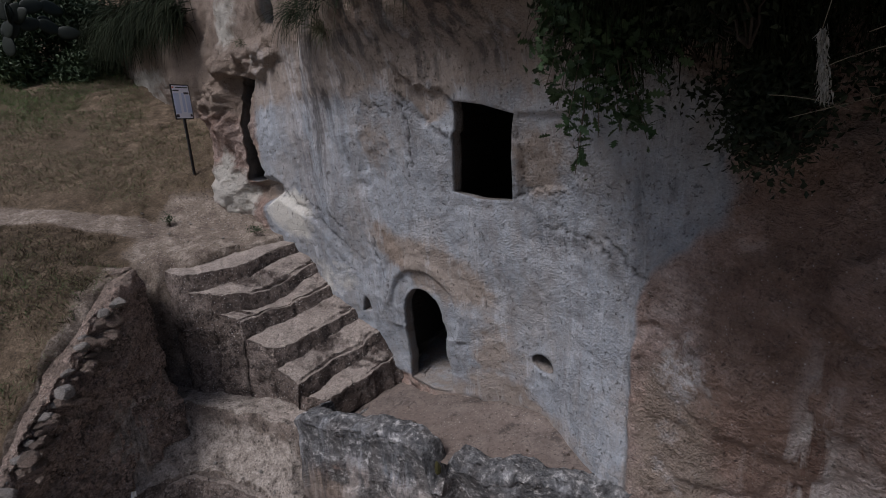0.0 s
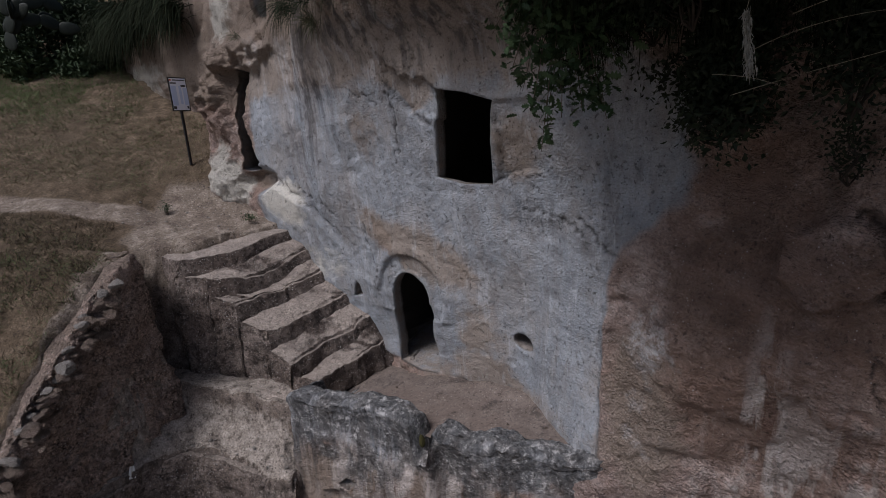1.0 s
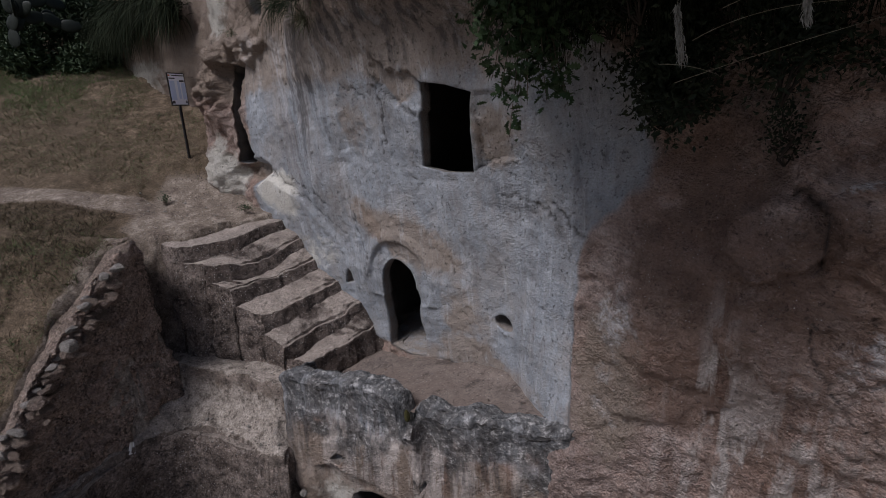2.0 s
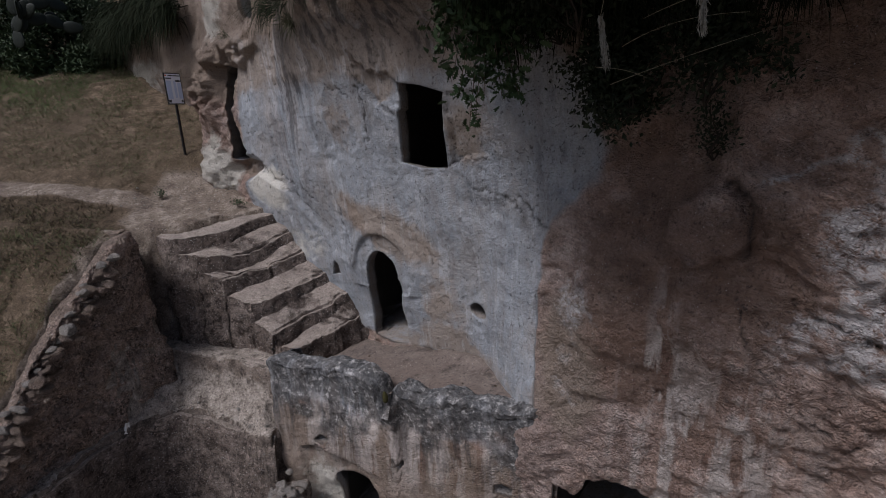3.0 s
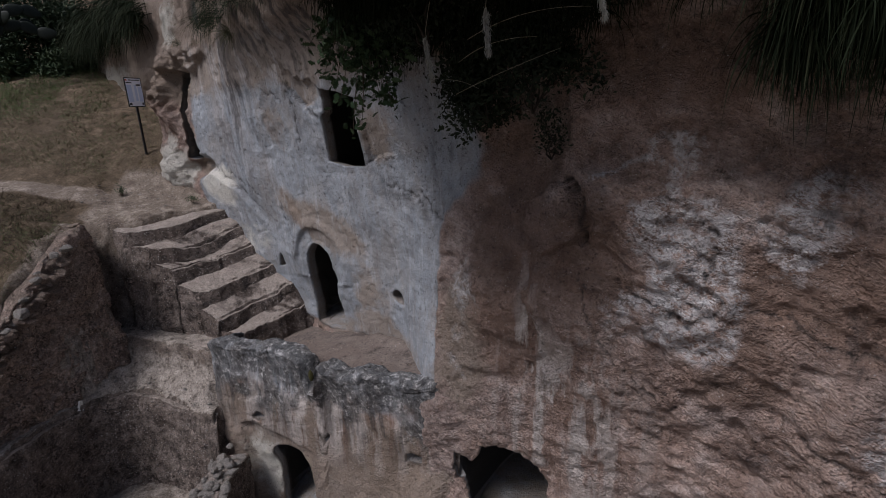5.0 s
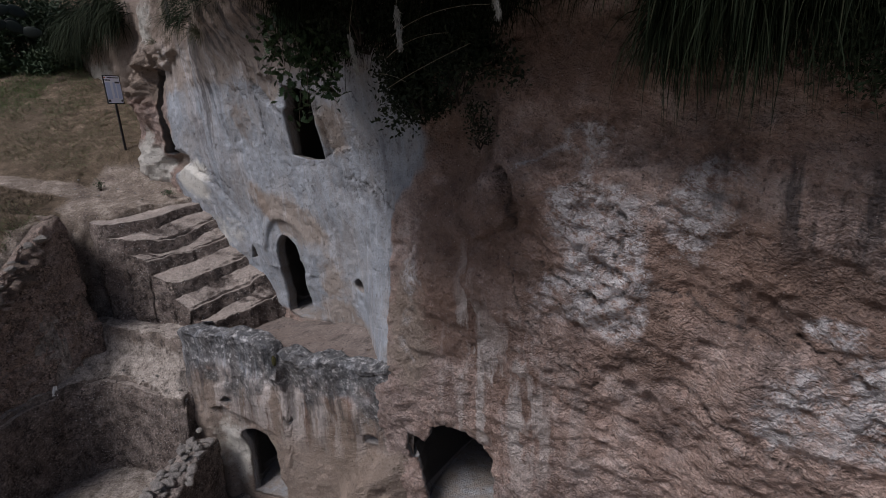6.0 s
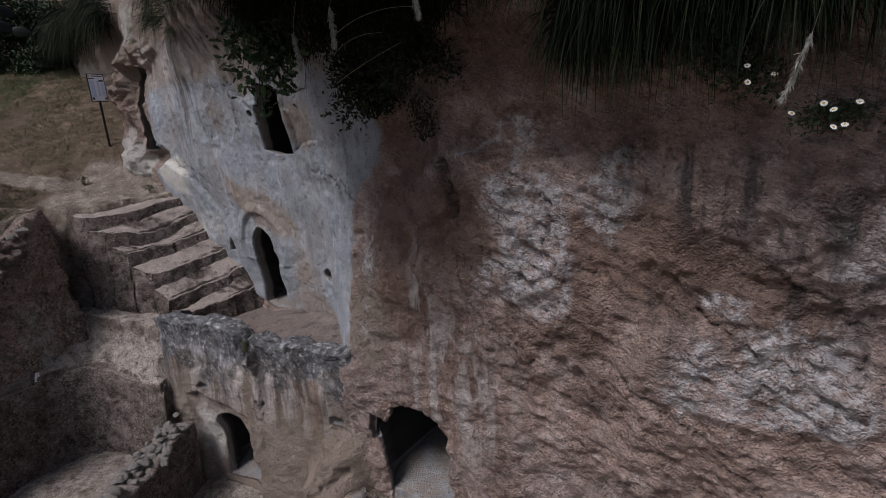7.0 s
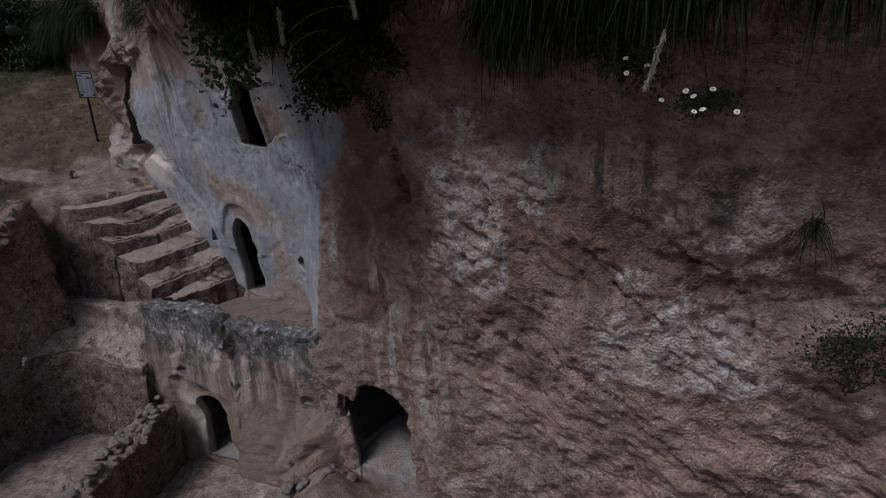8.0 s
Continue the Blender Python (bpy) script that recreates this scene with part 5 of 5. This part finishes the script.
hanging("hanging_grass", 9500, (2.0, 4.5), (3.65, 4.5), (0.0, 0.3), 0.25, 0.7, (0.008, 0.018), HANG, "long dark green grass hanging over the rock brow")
hanging("hanging_grass", 9000, (-1.4, 1.1), (4.0, 4.9), (0.0, 0.45), 0.2, 0.45, (0.006, 0.014), HANG_SHADE, "grass hanging under the brow, tinted dark for shade")
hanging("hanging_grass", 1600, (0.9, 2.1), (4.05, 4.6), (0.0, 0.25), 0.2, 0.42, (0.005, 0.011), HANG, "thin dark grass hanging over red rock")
hanging("hanging_grass", 1500, (-5.0, -1.6), (4.75, 5.4), (0.0, 0.2), 0.25, 0.7, (0.004, 0.008), HANG, "dry grass hanging above the hewn wall")
hanging("hanging_grass", 3600, (-13.2, -9.0), (5.5, 6.2), (0.0, 0.35), 0.5, 1.1, (0.008, 0.016), HANG, "dry grass hanging over the far rock")


def grass_tuft(at, n, length, out, material, label):
    root = np.array(at) + nrng.normal(0, 0.025, (n, 3))
    way = np.array(out) + nrng.normal(0, 0.75, (n, 3))
    ob = ribbons("grass_tuft", root, way, nrng.uniform(0.5, 1, n) * length, nrng.uniform(0.003, 0.006, n), nrng.uniform(0.4, 2.2, n), 6, material)
    return tagged(ob, label, "grass tuft")


TUFT = leaf_material("tuft_grass", (0.05, 0.055, 0.03), (0.1, 0.1, 0.06), (0.2, 0.18, 0.11))


def face_point(s, z, out=0.0):
    x, y = world(s, float(face_depth(np.array([s]), np.array([z]))[0]) - out)
    return x, y, z


grass_tuft(face_point(-4.45, 4.62, 0.05), 160, 0.42, (-0.5, -0.7, 0.5), TUFT, "wiry grey-green grass tuft growing from the wall")
grass_tuft(face_point(4.1, 2.35, 0.0), 90, 0.4, (-0.4, -0.6, -0.2), HANG, "drooping dark grass tuft on the rock slope")
grass_tuft(face_point(-6.4, 4.75, 0.1), 60, 0.25, (-0.5, -0.7, 0.2), TUFT, "small dry grass tuft on the pillar")


def leaf_mesh(name, length, width, lobes, material):
    """A leaf with a folded midrib; lobes of nought gives a plain oval."""
    bm = bmesh.new()
    n = 9
    mid = [bm.verts.new((0, length * i / n, 0.08 * length * math.sin(math.pi * i / n))) for i in range(n + 1)]
    for sign in (-1, 1):
        rim = []
        for i in range(n + 1):
            w = width * 0.5 * math.sin(math.pi * min(1, (i + 0.35) / (n + 0.4))) ** 0.8
            if lobes:
                w *= 1 if i % 2 else 0.35
            rim.append(bm.verts.new((sign * w, length * i / n + (0.04 * length if i % 2 else 0), 0.16 * w + 0.05 * length * math.sin(math.pi * i / n))))
        for i in range(n):
            q = [mid[i], mid[i + 1], rim[i + 1], rim[i]]
            bm.faces.new(q if sign < 0 else q[::-1])
    me = bpy.data.meshes.new(name)
    bm.to_mesh(me)
    bm.free()
    me.materials.append(material)
    return me


def vary(material):
    """Let each leaf object differ a little."""
    t = material.node_tree
    info = t.nodes.new("ShaderNodeObjectInfo")
    for n in t.nodes:
        if n.type == "VALTORGB":
            t.links.new(info.outputs["Random"], n.inputs[0])
            break
    return material


def tube(name, points, r0, r1, material, parent=None, sides=6):
    pts = np.array(points, float)
    tang = np.gradient(pts, axis=0)
    tang /= np.linalg.norm(tang, axis=1, keepdims=True) + 1e-9
    ref = np.array((0.31, 0.27, 0.91))
    verts, faces = [], []
    for i, (q, t) in enumerate(zip(pts, tang)):
        a = np.cross(t, ref)
        a /= np.linalg.norm(a) + 1e-9
        b = np.cross(t, a)
        r = r0 + (r1 - r0) * i / (len(pts) - 1)
        for k in range(sides):
            verts.append(q + r * (math.cos(k * 2 * math.pi / sides) * a + math.sin(k * 2 * math.pi / sides) * b))
    for i in range(len(pts) - 1):
        for k in range(sides):
            faces.append((i * sides + k, i * sides + (k + 1) % sides, (i + 1) * sides + (k + 1) % sides, (i + 1) * sides + k))
    faces.append(tuple(range(sides))[::-1])
    faces.append(tuple((len(pts) - 1) * sides + k for k in range(sides)))
    return mesh_object(name, verts, faces, material, parent)


vary(OAK_LEAF)
OAK = [leaf_mesh("leaf", 0.095, 0.062, True, OAK_LEAF), leaf_mesh("leaf", 0.075, 0.05, True, OAK_LEAF)]


def oak_branch(base, tips, n_leaves, label):
    """Twigs that leave one base, each carrying lobed leaves towards its end."""
    root = empty("oak_branch", pose(*base))
    base = np.array(base)
    lines = []
    for tip in tips:
        tip = np.array(tip)
        w = np.linspace(0, 1, 9)[:, None]
        line = base * (1 - w) + tip * w + np.array((0, 0, 0.12)) * np.sin(w * math.pi) + nrng.normal(0, 0.012, (9, 3)) * np.sin(w * math.pi)
        lines.append(line)
        tube("twig", line - base, 0.007, 0.002, TWIG, root)
    for i in range(n_leaves):
        line = lines[i % len(lines)]
        k = rng.uniform(2.2, 7.99)
        q = line[int(k)] * (1 - k % 1) + line[int(k) + 1] * (k % 1) + nrng.normal(0, 0.048, 3)
        ob = new("leaf", rng.choice(OAK))
        sc = rng.uniform(0.75, 1.25)
        ob.matrix_basis = pose(*(q - base), rng.gauss(-30, 40), rng.gauss(0, 40), rng.uniform(0, 360)) @ Matrix.Scale(sc, 4)
        ob.parent = root
    return tagged(root, label, "oak branch")


oak_branch((0.98, 3.2, 4.25), [(0.5, 3.0, 3.95), (0.62, 3.0, 3.72), (0.75, 2.98, 3.5), (0.83, 3.05, 3.2), (0.95, 3.0, 3.42), (1.1, 3.05, 3.45), (1.15, 3.05, 3.62), (1.2, 3.1, 3.8), (0.8, 2.95, 4.0), (1.05, 2.95, 3.75), (1.24, 2.97, 3.4), (0.7, 3.1, 4.1), (0.9, 3.0, 3.85), (0.7, 3.05, 3.6), (0.6, 3.1, 3.85), (0.95, 3.05, 3.6), (0.9, 3.22, 3.3), (1.22, 2.93, 3.44), (1.3, 2.95, 3.7), (1.32, 2.98, 3.9), (1.15, 2.95, 3.55), (1.05, 3.04, 3.67), (1.25, 3.0, 4.02), (0.71, 3.05, 4.0)], 1150,
           "leafy young oak branch hanging before the rock")


def bush(name, centre, radii, n, leaf, material, label, category="bush", twigs=7):
    """A shrub: stems from one foot and a ragged crown of many small leaves in clumps."""
    root = empty(name, pose(centre[0], centre[1], centre[2] - radii[2]))
    foot = np.array((0, 0, 0.0))
    c = np.array((0, 0, radii[2]))
    heads = []
    for k in range(twigs):
        h = nrng.normal(size=3)
        h = c + h / np.linalg.norm(h) * np.array(radii) * nrng.uniform(0.45, 0.95)
        heads.append(h)
        w = np.linspace(0, 1, 6)[:, None]
        tube("stem", foot * (1 - w) + h * w + nrng.normal(0, 0.03, (6, 3)) * np.sin(w * math.pi), 0.012 * radii[2] + 0.004, 0.003, SHADE_TWIG if material is BUSH_LEAF else TWIG, root, 5)
    heads = np.array(heads)
    clump = np.concatenate([heads, heads * 0.6 + c * 0.4, c + nrng.normal(0, 0.5, (twigs, 3)) * np.array(radii)])
    q = clump[nrng.integers(0, len(clump), n)] + nrng.normal(0, 0.22, (n, 3)) * np.array(radii)
    a = nrng.normal(size=(n, 3))
    a /= np.linalg.norm(a, axis=1, keepdims=True)
    b = np.cross(a, nrng.normal(size=(n, 3)))
    b /= np.linalg.norm(b, axis=1, keepdims=True)
    ln = (leaf * nrng.uniform(0.6, 1.3, n))[:, None]
    fold = np.cross(a, b) * ln * 0.12
    pts = np.stack([q, q + a * ln * 0.5 + b * ln * 0.25 + fold, q + a * ln, q + a * ln * 0.5 - b * ln * 0.25 + fold], 1).reshape(-1, 3)
    i = np.arange(n)[:, None] * 4
    faces = np.concatenate([i + np.array([0, 1, 2]), i + np.array([0, 2, 3])])
    crown = mesh_object("crown", pts, faces, material, root, smooth=False)
    crown["kind"] = "stuff"
    return tagged(root, label, category)


def face_world(s, z, d):
    x, y = world(s, d)
    return x, y, z


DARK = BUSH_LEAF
MID = leaf_material("shaded_leaf", (0.018, 0.03, 0.013), (0.032, 0.048, 0.022), (0.055, 0.075, 0.038))
GREEN = leaf_material("green_leaf", (0.03, 0.05, 0.022), (0.05, 0.075, 0.035), (0.09, 0.115, 0.06))
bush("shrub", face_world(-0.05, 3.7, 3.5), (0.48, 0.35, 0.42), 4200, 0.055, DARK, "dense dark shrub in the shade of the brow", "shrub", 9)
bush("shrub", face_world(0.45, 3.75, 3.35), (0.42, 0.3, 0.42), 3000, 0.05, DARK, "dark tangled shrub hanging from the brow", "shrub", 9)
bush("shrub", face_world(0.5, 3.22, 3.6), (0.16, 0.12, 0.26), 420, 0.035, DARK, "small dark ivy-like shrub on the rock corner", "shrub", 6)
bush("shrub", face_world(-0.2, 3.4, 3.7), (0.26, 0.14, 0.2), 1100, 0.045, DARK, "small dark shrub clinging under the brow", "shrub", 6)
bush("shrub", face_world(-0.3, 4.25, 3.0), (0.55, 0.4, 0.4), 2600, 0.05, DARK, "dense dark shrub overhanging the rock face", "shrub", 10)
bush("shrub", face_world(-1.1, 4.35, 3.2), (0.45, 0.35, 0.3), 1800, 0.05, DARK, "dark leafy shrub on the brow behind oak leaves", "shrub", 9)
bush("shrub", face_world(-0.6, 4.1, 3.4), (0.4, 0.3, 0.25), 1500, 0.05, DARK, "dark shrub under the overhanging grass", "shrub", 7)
bush("shrub", face_world(3.05, 3.45, 3.22), (0.28, 0.16, 0.22), 1800, 0.034, MID, "leafy green shrub among hanging grass", "shrub", 8)
bush("herb", face_world(3.5, 3.08, 3.27), (0.24, 0.1, 0.09), 420, 0.035, GREEN, "low green daisy plant on the ledge", "plant", 6)
bush("herb", face_world(4.4, 1.62, 3.55), (0.34, 0.2, 0.26), 900, 0.03, DARK, "low green plant growing on the rock slope", "plant", 7)
bush("herb", face_world(4.72, 1.75, 3.55), (0.25, 0.2, 0.3), 600, 0.05, GREEN, "bushy green plant beside the rock slope", "plant", 7)
bush("herb", face_world(4.5, 2.65, 3.5), (0.12, 0.1, 0.1), 160, 0.06, GREEN, "small leafy weed on the slope", "plant", 5)
bush("herb", face_point(-6.35, 2.2, 0.3), (0.12, 0.08, 0.07), 130, 0.03, GREEN, "small weed at the foot of the pale rock", "plant", 5)
bush("herb", (-4.15, 7.0, ground_at(-4.15, 7.0) + 0.09), (0.08, 0.08, 0.1), 130, 0.03, GREEN, "small green weed beside the trodden path", "plant", 5)
for cx, cy, cz, r, n, name in ((-9.6, 11.6, 6.3, 1.3, 2600, "bush"), (-8.5, 12.2, 6.2, 1.2, 2400, "bush"), (-11.2, 11.0, 5.9, 1.5, 2600, "bush"), (-9.0, 10.9, 5.3, 0.55, 1300, "bush"), (-7.5, 12.2, 5.5, 0.9, 1800, "bush"), (-8.0, 11.2, 5.05, 0.45, 900, "bush"), (-13.2, 9.8, 5.3, 1.6, 2400, "bush"), (-10.3, 10.1, 4.95, 0.5, 900, "bush")):
    bush(name, (cx, cy, cz), (r, r * 0.8, r), int(n * 2.2), 0.12, MID if r > 0.6 else GREEN, "dense dark green bush at the top of the slope", "bush", 12)


def prickly_pear(base, label):
    root = empty("prickly_pear", pose(*base))
    bm = bmesh.new()
    bmesh.ops.create_uvsphere(bm, u_segments=12, v_segments=8, radius=1)
    for v in bm.verts:
        v.co = (v.co.x * 0.13 * (1 - 0.2 * v.co.z), v.co.y * 0.025, v.co.z * 0.2 + 0.19)
    me = bpy.data.meshes.new("pad")
    bm.to_mesh(me)
    bm.free()
    me.shade_smooth()
    me.materials.append(PAD)
    spots = [((0, 0, 0), 0, 0)]
    for k in range(15):
        (x, y, z), ry, rz = spots[rng.randrange(len(spots))]
        m = pose(x, y, z, 0, ry, rz) @ pose(rng.uniform(-0.08, 0.08), 0, 0.33)
        spots.append((tuple(m.translation), ry + rng.uniform(-45, 45), rz + rng.uniform(-60, 60)))
    for (x, y, z), ry, rz in spots:
        ob = new("pad", me)
        ob.parent = root
        ob.matrix_basis = pose(x, y, z, 0, ry, rz)
    return tagged(root, label, "cactus")


PAD = plain_material("cactus_pad", (0.008, 0.011, 0.008), (0.014, 0.019, 0.012), 9, 0.6, 0.3)
prickly_pear((-8.35, 9.9, 5.2), "dark prickly pear cactus above the turf slope")


# ---- daisies, seed plumes and dry stalks ----
def daisy_meshes():
    bm = bmesh.new()
    for k in range(14):
        a = k * 2 * math.pi / 14
        c, s = math.cos(a), math.sin(a)
        q = [bm.verts.new((r * c - w * s, r * s + w * c, h)) for r, w, h in ((0.006, -0.002, 0.001), (0.02, -0.0042, 0.003), (0.0255, 0, 0.0), (0.02, 0.0042, 0.003), (0.006, 0.002, 0.001))]
        bm.faces.new(q)
    petals = bpy.data.meshes.new("petals")
    bm.to_mesh(petals)
    bm.free()
    petals.materials.append(PETAL)
    bm = bmesh.new()
    bmesh.ops.create_uvsphere(bm, u_segments=10, v_segments=6, radius=0.009)
    for v in bm.verts:
        v.co.z = v.co.z * 0.5 + 0.002
    heart = bpy.data.meshes.new("heart")
    bm.to_mesh(heart)
    bm.free()
    heart.materials.append(YOLK)
    return petals, heart


PETALS, HEART = daisy_meshes()
for s, z in ((3.12, 3.33), (3.13, 3.25), (3.24, 3.28), (3.33, 3.09), (3.45, 3.13), (3.49, 3.1), (3.58, 3.13), (3.5, 3.02), (3.54, 3.03), (3.7, 3.01)):
    x, y = world(s, 3.0)
    m = pose(x, y, z, 50 + rng.uniform(-15, 15), rng.uniform(-10, 10), -25 + rng.uniform(-25, 25)) @ Matrix.Scale(0.68, 4)
    root = empty("daisy", m)
    for name, me in (("petals", PETALS), ("heart", HEART)):
        ob = new(name, me)
        ob.parent = root
    w = np.linspace(0, 1, 6)[:, None]
    end = np.array(m.inverted() @ Vector((x + 0.1, y + 0.16, z - 0.1)))
    tube("stalk", w * end + np.array((0, 0, -0.03)) * np.sin(w * math.pi), 0.0012, 0.0015, GREEN, root, 5)
    tagged(root, "white daisy with yellow centre on the rock ledge", "flower", group="daisies")


def plume(top, bottom, width, label):
    """A drooping feathery seed head on a thin stalk."""
    top, bottom = np.array(top), np.array(bottom)
    root = empty("seed_plume", pose(*top))
    w = np.linspace(0, 1, 8)[:, None]
    up = top + np.array((0.1, 0.12, 0.35))
    tube("stalk", (up - top) * (1 - w) + np.array((0, -0.05, 0.08)) * np.sin(w * math.pi), 0.0022, 0.0015, STALK, root, 5)
    n = 420
    k = nrng.uniform(0, 1, n)
    base = np.outer(k, bottom - top)
    way = (bottom - top) / np.linalg.norm(bottom - top) + nrng.normal(0, 0.35, (n, 3))
    ribbons("seed_head", base + nrng.normal(0, width * 0.2, (n, 3)), way, nrng.uniform(0.02, 0.045, n), nrng.uniform(0.003, 0.006, n), nrng.uniform(0.1, 0.8, n), 2, PLUME, root)
    return tagged(root, label, "grass plume", group="seed plumes")


plume((1.56, 2.1, 3.85), (1.6, 2.09, 3.58), 0.045, "pale feathery seed head drooping from tall grass")
plume((1.95, 1.74, 3.94), (1.97, 1.72, 3.68), 0.04, "pale seed head hanging in the shade")
plume(face_world(1.15, 3.98, 2.75), face_world(1.2, 3.82, 2.75), 0.035, "short pale seed head under the brow")
plume(face_world(3.37, 3.42, 2.8), face_world(3.3, 3.16, 2.8), 0.022, "slim pale seed head beside the daisies")
for a, b, c in (((-0.1, 3.5, 3.1), (0.35, 3.62, 3.0), (0.85, 3.72, 2.95)), ((0.0, 3.72, 3.0), (0.3, 3.86, 2.95), (0.7, 3.8, 2.9)), ((0.15, 3.85, 2.9), (0.6, 4.0, 2.85), (1.1, 3.9, 2.8)), ((-0.2, 3.62, 3.1), (0.0, 3.6, 3.05), (0.15, 3.52, 3.05))):
    q = [np.array(face_world(k[0], k[1], k[2])) for k in (a, b, c)]
    w = np.linspace(0, 1, 12)[:, None]
    curve = q[0] * (1 - w) ** 2 + 2 * q[1] * w * (1 - w) + q[2] * w * w
    tagged(tube("dry_stalk", curve, 0.0022, 0.0012, STALK, None, 5), "thin pale dry stalk bending out of dark grass", "stalk", group="dry stalks")


# ---- information sign ----
def box(bm, cx, cy, cz, sx, sy, sz, bevel=0.0):
    r = bmesh.ops.create_cube(bm, size=1)
    bmesh.ops.scale(bm, vec=(sx, sy, sz), verts=r["verts"])
    bmesh.ops.translate(bm, vec=(cx, cy, cz), verts=r["verts"])
    if bevel:
        bmesh.ops.bevel(bm, geom=bm.edges[:], offset=bevel, segments=2, affect="EDGES")
    return bm


sign = empty("information_sign", pose(-4.04, 7.78, 3.0, 0, -1.5, 60))
tagged(sign, "white and blue information panel on a black post", "sign")
part("post", box(bmesh.new(), 0, 0.02, 0.42, 0.035, 0.035, 0.95, 0.004), BLACK_STEEL, sign, "thin square black steel post")
panel = part("panel", box(bmesh.new(), 0, 0, 1.07, 0.3, 0.02, 0.52, 0.004), BLACK_STEEL, sign, "black panel frame")
part("printed_sheet", box(bmesh.new(), 0, -0.012, 1.07, 0.265, 0.006, 0.485), PRINT_WHITE, panel, "pale printed sheet")
for w, h, x, z, mat in ((0.2, 0.018, 0.02, 1.285, PRINT_DARK), (0.03, 0.025, -0.12, 1.285, PRINT_RED), (0.1, 0.02, -0.08, 1.24, PRINT_DARK), (0.04, 0.28, 0.02, 1.06, PRINT_BLUE), (0.09, 0.3, -0.09, 1.05, PRINT_BLUE), (0.07, 0.26, 0.1, 1.04, PRINT_BLUE), (0.045, 0.045, -0.11, 0.865, PRINT_DARK), (0.03, 0.04, 0.11, 0.87, PRINT_DARK), (0.08, 0.03, 0.08, 1.2, PRINT_DARK)):
    part("printed_bar", box(bmesh.new(), x, -0.0165, z, w, 0.003, h), mat, panel)


# ---- litter, moss and a dry stem ----
bm = bmesh.new()
bmesh.ops.create_grid(bm, x_segments=8, y_segments=12, size=0.5)
for v in bm.verts:
    v.co = (v.co.x * 0.06 * (1 - 0.5 * v.co.y), 0.012 * math.sin(v.co.x * 7) + 0.02 * math.cos(v.co.y * 3), v.co.y * 0.14 + 0.06)
bmesh.ops.solidify(bm, geom=bm.faces[:], thickness=0.0015)
me = bpy.data.meshes.new("paper_scrap")
bm.to_mesh(me)
bm.free()
me.materials.append(PAPER)
scrap = new("paper_scrap", me)
scrap.matrix_world = pose(-3.68, 4.58, -0.52, -20, 12, 40)
tagged(scrap, "crumpled white paper scrap on the rock ledge", "paper")
mx, my = world(-2.64, 3.24)
moss = new("moss_cushion", lump_mesh("moss_cushion", 640, MOSS, 0.9))
moss.matrix_world = pose(mx, my, 0.16) @ Matrix.Diagonal((0.035, 0.04, 0.1, 1))
tagged(moss, "dark yellowish moss in the parapet notch", "moss")
w = np.linspace(0, 1, 8)[:, None]
tagged(tube("dry_weed", np.array((-1.38, 5.75, 0.02)) * (1 - w) + np.array((-1.52, 5.66, 0.22)) * w, 0.003, 0.0015, STALK, None, 5), "thin dry weed at the foot of the steps", "weed")


# ---- rough growth on the brow of the bank ----
LUSH_BLADES = leaf_material("lush_grass", (0.06, 0.115, 0.03), (0.1, 0.17, 0.05), (0.17, 0.19, 0.08))
turf("dry_weeds", 34000, (-6.8, -4.0), (1.8, 6.5), 0.05, 0.16, WEED_BLADES, "dry brown weeds over the brow of the bank", least=0.75)
turf("green_grass", 16000, (-12.5, -7.2), (9.2, 12.6), 0.08, 0.22, LUSH_BLADES, "fresh green grass below the bushes")
turf("weeds", 7000, (-6.0, -4.0), (2.0, 5.2), 0.04, 0.13, GREEN_BLADES, "scattered green weeds among dry stalks", least=0.75)
